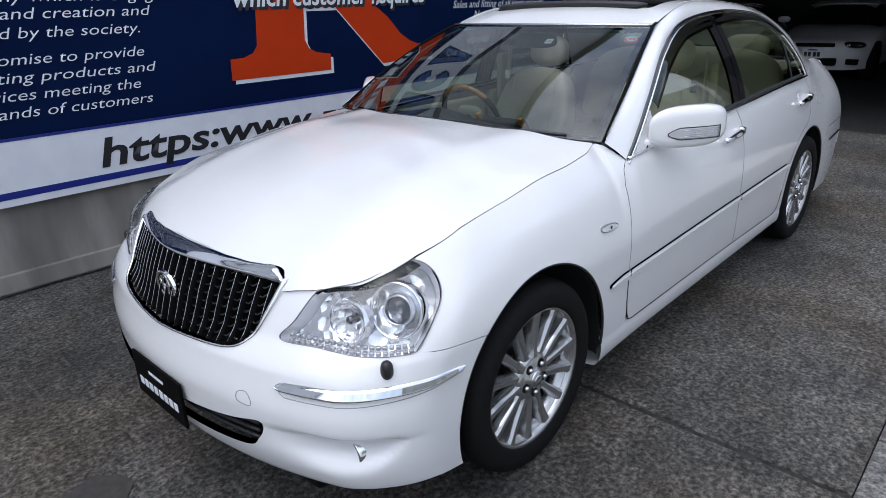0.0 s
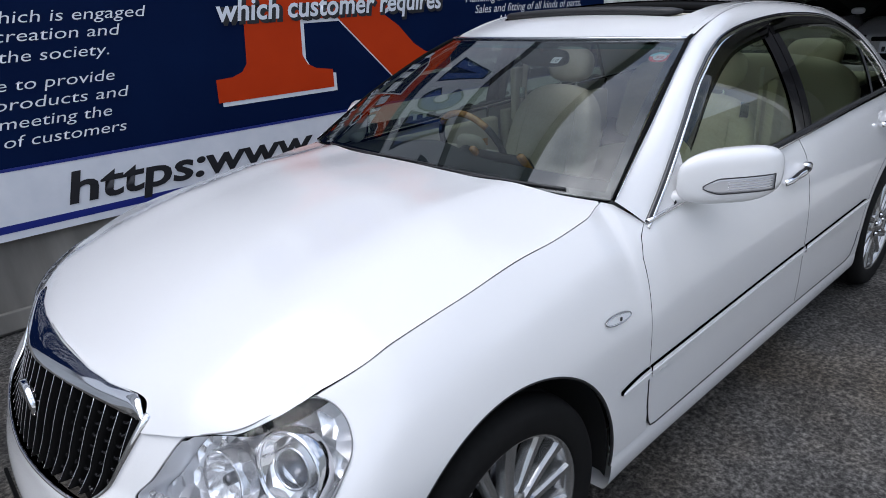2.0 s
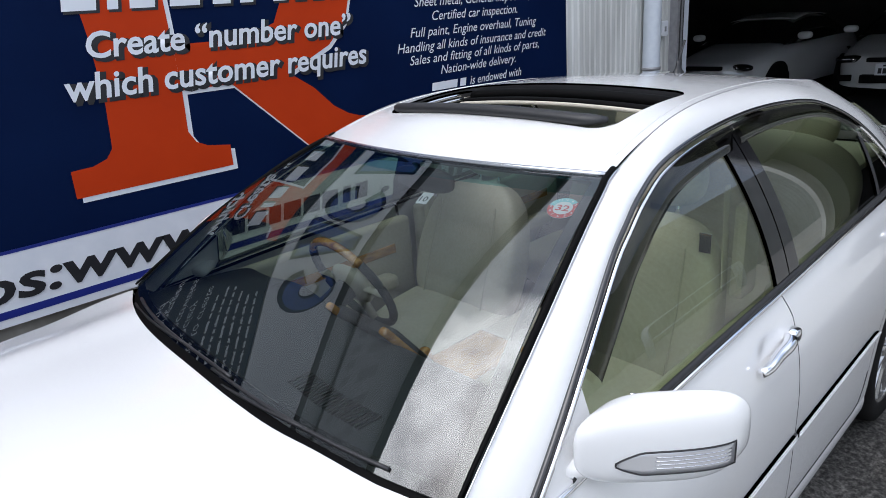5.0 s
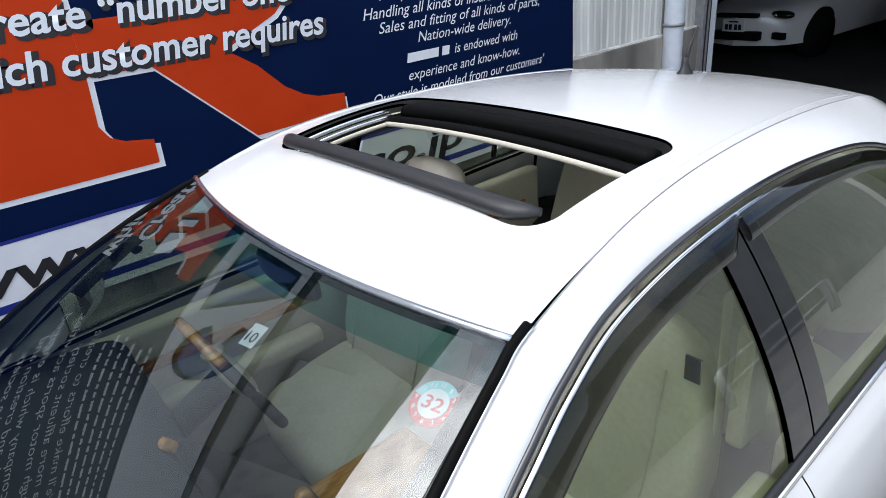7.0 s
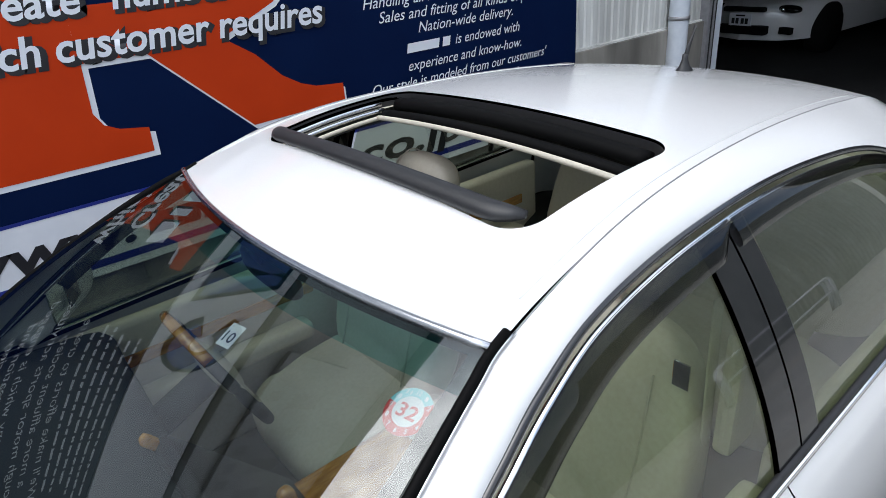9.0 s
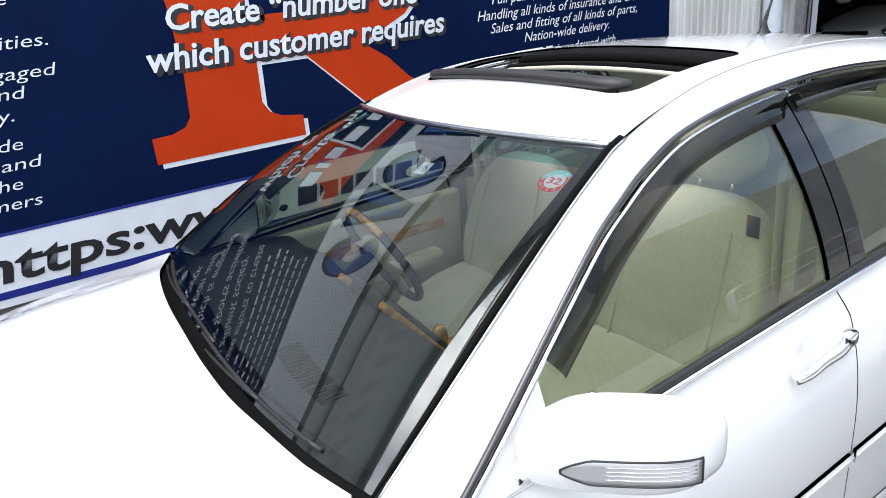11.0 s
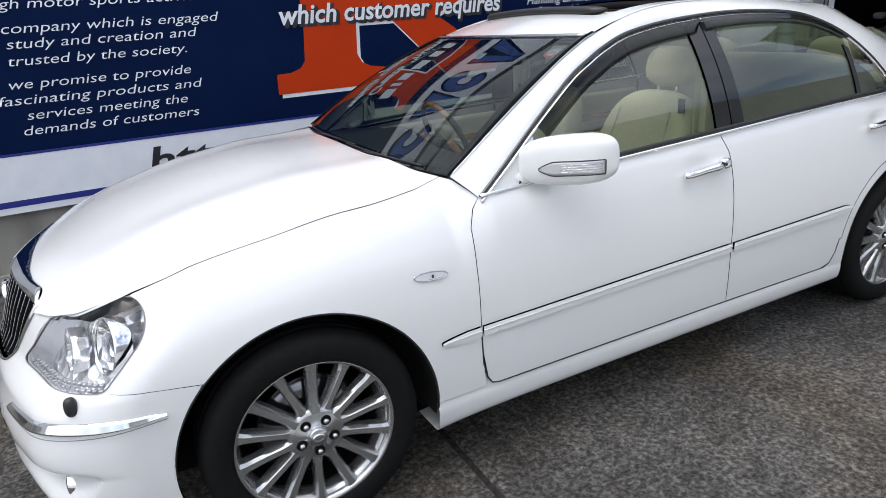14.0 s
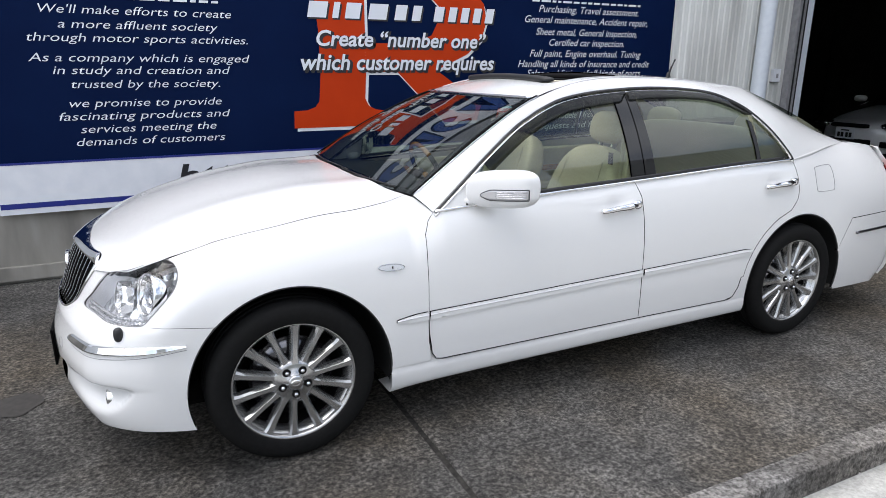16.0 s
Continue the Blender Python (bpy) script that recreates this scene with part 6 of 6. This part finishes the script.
# ---- wheels ----
def wheel(x, s):
    """A road wheel with fourteen spokes; s is the side's sign."""
    hub = lathe([(0.0, 0.0), (0.15, 0.0), (0.15, 0.02), (0.0, 0.02)], 40, "y")
    w = part("wheel", moved(hub, Matrix.Translation((0, -0.085, 0))), DARK_CHROME, car, "fourteen-spoke silver alloy wheel with black tyre")
    tyre = part("tyre", lathe([(0.236, 0.02), (0.240, -0.004), (0.250, -0.011), (0.262, -0.0125), (0.275, -0.0150), (0.295, -0.0145), (0.312, -0.008), (0.323, 0.006), (0.3285, 0.028), (0.330, 0.045), (0.324, 0.046), (0.324, 0.054), (0.330, 0.055),
                               (0.330, 0.082), (0.324, 0.083), (0.324, 0.091), (0.330, 0.092), (0.330, 0.12), (0.324, 0.121), (0.324, 0.13), (0.330, 0.131), (0.326, 0.165), (0.31, 0.195), (0.27, 0.205), (0.236, 0.18)], 72, "y"), RUBBER, w)
    part("rim", lathe([(0.226, 0.018), (0.231, 0.004), (0.2385, -0.004), (0.2420, -0.001), (0.2410, 0.012), (0.226, 0.024), (0.215, 0.05), (0.205, 0.10), (0.205, 0.17)], 64, "y"), ALLOY, w)
    # barrel in near-black: the shade behind the spokes is coloured in
    part("barrel", lathe([(0.204, 0.06), (0.200, 0.16), (0.0, 0.165)], 40, "y"), CAVITY_SHADE, w)
    part("centre", lathe([(0.0, -0.004), (0.030, -0.004), (0.034, 0.000), (0.036, 0.004), (0.070, 0.006), (0.084, 0.014), (0.090, 0.036)], 48, "y"), ALLOY, w)
    part("centre_cap", lathe([(0.0, -0.010), (0.026, -0.009), (0.030, -0.005), (0.030, 0.0)], 32, "y"), SATIN, w)
    part("cap_badge", moved(lathe([(0.013, -0.012), (0.016, -0.0125), (0.018, -0.010)], 24, "y"), Matrix.Diagonal((1.1, 1, 0.75, 1))), CHROME, w)
    for k in range(14):
        wide = k % 2 == 0
        bm = bmesh.new()
        rows = []
        for r in np.linspace(0.062, 0.232, 9):
            f = (r - 0.062) / 0.17
            hw = (0.0135 if wide else 0.0125) + 0.0035 * f + 0.010 * max(0, 1 - f * 5) + 0.006 * max(0, f * 8 - 7)
            y0 = 0.006 - 0.002 * f + 0.004 * math.sin(math.pi * f) + (0 if wide else 0.006 * max(0, 1 - 2.2 * f))
            rows.append([bm.verts.new(c) for c in ((-hw * 1.15, y0 + 0.036, r), (-hw, y0 + 0.010, r), (-hw * 0.55, y0 + 0.001, r), (hw * 0.55, y0 + 0.001, r), (hw, y0 + 0.010, r), (hw * 1.15, y0 + 0.036, r))])
        for r0, r1 in zip(rows[:-1], rows[1:]):
            for i in range(5):
                bm.faces.new((r0[i], r0[i + 1], r1[i + 1], r1[i]))
        bmesh.ops.recalc_face_normals(bm, faces=bm.faces)
        moved(bm, pose(0, 0, 0, 0, k * 360 / 14 + 4, 0))
        crisp(part("spoke", bm, ALLOY, w), 32)
    for k in range(5):
        a = 2 * math.pi * k / 5 - math.pi / 2
        # pocket discs darkened in colour for the shade round the nuts
        part("nut_pocket", moved(lathe([(0.0, 0.0015), (0.014, 0.0015), (0.0155, 0.0005), (0.0165, 0.004)], 20, "y"), Matrix.Translation((0.052 * math.cos(a), 0.0025, 0.052 * math.sin(a)))), CAVITY_SHADE, w)
        part("wheel_nut", moved(lathe([(0.0, -0.008), (0.006, -0.008), (0.009, -0.004), (0.0095, 0.004)], 6, "y"), Matrix.Translation((0.052 * math.cos(a), 0.0, 0.052 * math.sin(a)))), SATIN, w)
    part("brake_disc", lathe([(0.08, 0.0), (0.165, 0.0), (0.165, 0.02), (0.08, 0.02)], 48, "y"), DARK_CHROME, w)
    for o in w.children:
        if o.name.startswith("brake_disc"):
            o.location.y = 0.075
    # hub disc back inside the barrel
    for v in w.data.vertices:
        v.co.y += 0.085 + 0.11
    return w


w0 = wheel(0, -1)
w0.matrix_local = pose(AX, -0.850, WHEEL_Z)
for x, sgn in ((RX, -1), (AX, 1), (RX, 1)):
    made = copy_thing(w0, pose(x, 0.850 * sgn, WHEEL_Z, 0, 37 if x else 0, 180 if sgn > 0 else 0))

# underside, with near-black blocks added inside to keep the hollow body dark
part("underbody", boxed((-0.70, -0.60, 0.19), (3.85, 0.60, 0.30), 0.02), CAVITY_SHADE, car, smooth=False)
part("engine_bay", boxed((-0.58, -0.48, 0.30), (0.42, 0.48, 0.72), 0.02), CAVITY_SHADE, car, smooth=False)
part("boot_box", boxed((3.25, -0.55, 0.30), (3.85, 0.55, 0.95), 0.02), CAVITY_SHADE, car, smooth=False)

# ---- cabin ----
floor_c = part("cabin_floor", boxed((0.5, -0.76, 0.30), (3.2, 0.76, 0.36), 0.01), CARPET, car, smooth=False)


def dash_f(u, v):
    a = (u - 0.5) * 2
    x = lerp_curve(v, (0, 0.4, 0.75, 0.9, 1.0), (0.53, 0.73, 0.88, 0.93, 0.92)) + 0.03 * a * a
    hood_b = 0.045 * np.exp(-((a - 0.48) / 0.26) ** 2) * np.clip((v - 0.3) * 3, 0, 1) * np.clip((1.15 - v) * 4, 0, 1)
    z = lerp_curve(v, (0, 0.4, 0.75, 0.9, 1.0), (0.960, 0.950, 0.935, 0.885, 0.70)) + hood_b
    return np.stack([x, 0.735 * a, z], -1)


dash = grid_sheet("dashboard", dash_f, 40, 30, DASH, car, 0, "dark grey soft dashboard with wood trim")
part("wood_trim", boxed((0.925, -0.70, 0.80), (0.945, 0.70, 0.845), 0.008), WOOD, dash, smooth=False)
for k in range(26):
    part("vent_slat", boxed((0.585 + 0.003 * abs(k - 13) * 0.2, -0.40 + 0.011 * k, 0.957), (0.645 + 0.003 * abs(k - 13) * 0.2, -0.395 + 0.011 * k, 0.9615)), BLACK, dash, smooth=False)
stack = part("centre_stack", moved(boxed((-0.02, -0.135, -0.20), (0.02, 0.135, 0.20), 0.015), pose(1.02, 0, 0.80, 0, -38, 0)), BLACK, dash, "dark centre stack edged with wood")
for sg in (-1, 1):
    part("wood_edge", moved(boxed((-0.012, -0.016, -0.21), (0.012, 0.016, 0.21), 0.010), pose(1.000, sg * 0.125, 0.815, 0, -38, 0)), WOOD, stack)
console = part("console", boxed((1.0, -0.12, 0.36), (1.75, 0.12, 0.66), 0.03), TRIM, car)
part("console_top", boxed((1.0, -0.10, 0.655), (1.45, 0.10, 0.672), 0.006), WOOD, console, smooth=False)
tube("gear_lever", [(1.10, -0.03, 0.66), (1.085, -0.03, 0.74)], 0.010, CHROME, console, seg=8)
part("gear_knob", moved(blob((0.022, 0.022, 0.036), (2.4, 2.4), 16, 12), Matrix.Translation((1.08, -0.03, 0.77))), WOOD, console)

# steering wheel on the far side: wood arc above, leather below
sc, sr = Vector((1.115, 0.365, 0.90)), 0.185
smx = Matrix.Translation(sc) @ pose(0, 0, 0, 0, -114, 0)
sw = tube("steering_wheel", [smx @ Vector((sr * math.cos(a), sr * math.sin(a), 0)) for a in np.linspace(radians(48), radians(312), 50)], 0.0145, DASH, car, "wood-topped dark steering wheel", 10)
tube("wood_arc", [smx @ Vector((sr * math.cos(a), sr * math.sin(a), 0)) for a in np.linspace(radians(-48), radians(48), 24)], 0.0150, WOOD, sw, seg=10)
part("hub", moved(blob((0.075, 0.085, 0.03), (3, 2.5), 28, 14), smx), TRIM, sw)
for a in (0.0, math.pi / 2, -math.pi / 2):
    tube("spoke", [smx @ Vector((0.05 * math.cos(a + math.pi), 0.05 * math.sin(a + math.pi), 0)), smx @ Vector((sr * math.cos(a + math.pi), sr * math.sin(a + math.pi), 0))], 0.016, TRIM, sw, seg=8, flat=0.5)
tube("column", [smx @ Vector((0, 0, 0.02)), smx @ Vector((0, 0, 0.25))], 0.04, DASH, sw, seg=12)


def seat(x, y, width, name="seat"):
    """A padded seat with bolsters, stitched panels and a headrest."""
    lie = Matrix.Translation((x - 0.06, y, 0.56)) @ pose(0, 0, 0, 0, -8, 0)
    cu = blob((0.25, width * 0.5, 0.10), (4, 3), 44, 24)
    for v in cu.verts:
        e = abs(v.co.y) / (width * 0.5)
        if v.co.z > 0:
            v.co.z += 0.028 * max(0, e - 0.55) / 0.45 - 0.012 * math.exp(-((v.co.x + 0.08) / 0.02) ** 2) - 0.012 * math.exp(-((v.co.x - 0.06) / 0.02) ** 2)
    st = part(name, moved(cu, lie), LEATHER, car, "cream leather seat with headrest")
    bk = blob((0.085, width * 0.5, 0.29), (3, 3.2), 48, 40)
    for v in bk.verts:
        e = abs(v.co.y) / (width * 0.5)
        if v.co.x < 0:
            v.co.x -= 0.034 * max(0, e - 0.50) / 0.50
            for q in (-0.13, -0.02, 0.10):
                v.co.x += 0.010 * math.exp(-((v.co.z - q) / 0.014) ** 2) * (1 if e < 0.62 else 0)
        v.co.y *= 1 - 0.16 * max(0, v.co.z) / 0.29
    up = Matrix.Translation((x + 0.19, y, 0.825)) @ pose(0, 0, 0, 0, 20, 0)
    part("backrest", moved(bk, up), LEATHER, st)
    part("headrest", moved(blob((0.06, 0.125, 0.085), (2.8, 2.8), 30, 18), Matrix.Translation((x + 0.325, y, 1.195)) @ pose(0, 0, 0, 0, 12, 0)), LEATHER, st)
    tube("headrest_seam", [Matrix.Translation((x + 0.325, y, 1.195)) @ pose(0, 0, 0, 0, 12, 0) @ Vector((0.061 * math.cos(a), 0.07, 0.086 * math.sin(a))) for a in np.linspace(0.3, math.pi - 0.3, 16)], 0.0022, TRIM, st, seg=5)
    for d in (-0.05, 0.05):
        tube("headrest_post", [(x + 0.295, y + d, 1.06), (x + 0.32, y + d, 1.16)], 0.007, CHROME, st, seg=8)
    for d in (-0.31, 0.31):
        tube("seam", [up @ Vector((-0.085, d * width * (1 - 0.16 * max(0, z) / 0.29), z)) for z in np.linspace(-0.22, 0.19, 10)], 0.003, TRIM, st, seg=5)
    return st


seat(1.52, -0.375, 0.52)
seat(1.52, 0.375, 0.52)
rear = part("rear_bench", moved(blob((0.27, 0.66, 0.11), (4, 4), 40, 18), Matrix.Translation((2.45, 0, 0.55))), LEATHER, car, "cream leather rear bench")
part("backrest", moved(blob((0.10, 0.66, 0.34), (4, 4), 40, 20), Matrix.Translation((2.80, 0, 0.84)) @ pose(0, 0, 0, 0, 24, 0)), LEATHER, rear)
for d in (-0.38, 0.38):
    part("headrest", moved(blob((0.06, 0.14, 0.08), (2.8, 2.8), 26, 16), Matrix.Translation((2.97, d, 1.16)) @ pose(0, 0, 0, 0, 14, 0)), LEATHER, rear)
part("parcel_shelf", boxed((2.95, -0.62, 1.00), (3.40, 0.62, 1.03), 0.01), TRIM, rear, smooth=False)
for s in (-1, 1):
    for x0, x1 in ((0.62, 1.68), (1.74, 2.72)):
        dc = part("door_card", boxed((x0, s * 0.755 - 0.03, 0.36), (x1, s * 0.755 + 0.03, 0.93 if x0 < 1 else 0.955), 0.02), LEATHER, car, "cream door card with wood strip")
        part("armrest", boxed((x0 + 0.30, s * 0.69 - 0.04, 0.66), (x1 - 0.15, s * 0.69 + 0.04, 0.72), 0.02), LEATHER, dc)
        part("wood_strip", boxed((x0 + 0.1, s * 0.722 - 0.004, 0.79), (x1 - 0.1, s * 0.722 + 0.004, 0.83), 0.003), WOOD, dc, smooth=False)
    tube("belt", [(1.76, s * 0.60, 1.22), (1.74, s * 0.62, 0.90), (1.70, s * 0.64, 0.45)], 0.022, TRIM, car, seg=8, flat=0.15, label="cream seat belt")
    part("pillar_trim", boxed((1.72, s * 0.66 - 0.02, 0.9), (1.82, s * 0.66 + 0.02, 1.18), 0.015), TRIM, car, smooth=False)
    part("belt_tongue", moved(boxed((-0.002, -0.018, -0.03), (0.002, 0.018, 0.03), 0.002), Matrix.Translation((1.70, s * 0.575, 1.06))), CHROME, car, smooth=False)


def lining(x, y):
    return np.stack([x, y, roof_z(x, y) - 0.035], -1)


panel("headlining", dense([(1.22, -0.53), (2.74, -0.49), (2.74, 0.49), (1.22, 0.53)], 0.03), lining, TRIM, car, 0.06, flange=0, holes=[dense([(RS0 + 0.02, -0.42), (RS1 - 0.02, -0.42), (RS1 - 0.02, 0.42), (RS0 + 0.02, 0.42)], 0.03)])
rm = part("rear_view_mirror", moved(blob((0.018, 0.12, 0.035), (3, 3), 28, 14), Matrix.Translation((1.165, 0, 1.298))), BLACK, car, "interior mirror")
tube("stem", [(1.165, 0, 1.30), (1.135, 0, 1.352)], 0.008, BLACK, rm, seg=8)

# stickers on the screen
sticker = part("round_sticker", lathe([(0.0, 0.0), (0.047, 0.0), (0.047, 0.0008), (0.0, 0.0008)], 40, "z"), WHITE, car, "round inspection sticker with a red rim", smooth=False)
p0 = screen(np.array([0.046]), np.array([0.844]), -0.006)[0]
pu = screen(np.array([0.036]), np.array([0.844]), -0.006)[0]
pv = screen(np.array([0.046]), np.array([0.854]), -0.006)[0]
ex, ey = Vector(pu - p0).normalized(), Vector(pv - p0).normalized()
ez = ex.cross(ey).normalized()
sm = Matrix((ex, ey, ez)).transposed().to_4x4()
sm.translation = Vector(p0)
sticker.matrix_local = sm @ Matrix.Scale(0.73, 4)


def rim_sector(a0, a1, mat, label):
    bm = bmesh.new()
    rows = [[bm.verts.new((r * math.cos(a), r * math.sin(a), 0.0014)) for r in (0.030, 0.047)] for a in np.linspace(radians(a0), radians(a1), 30)]
    for p, q in zip(rows[:-1], rows[1:]):
        bm.faces.new((p[0], p[1], q[1], q[0]))
    part("rim", bm, mat, sticker, label, smooth=False)


rim_sector(-190, 40, RED_INK, "red rim of the sticker")
rim_sector(40, 170, CYAN_INK, "cyan part of the rim")
lettering("32", Matrix.Translation((-0.021, -0.013, 0.0016)), 0.042, 0.026, RED_INK, sticker, 0, 0.02)
for k in range(12):
    a = radians(90 - 30 * (k + 1))
    tx = str(k + 1)
    w = 0.006 if len(tx) == 1 else 0.010
    lettering(tx, Matrix.Translation((0.0385 * math.cos(a) - w / 2, 0.0385 * math.sin(a) - 0.004, 0.0020)), w, 0.009, TEXT_WHITE, sticker, 0, 0.01)
small = part("square_sticker", boxed((-0.016, -0.022, 0), (0.016, 0.022, 0.0008)), WHITE, car, "small white sticker with a number", smooth=False)
p0 = screen(np.array([0.350]), np.array([0.800]), -0.006)[0]
sm2 = sm.copy()
sm2.translation = Vector(p0)
small.matrix_local = sm2
lettering("10", Matrix.Translation((-0.011, -0.013, 0.0014)), 0.022, 0.020, INK, small, 0, 0.01)
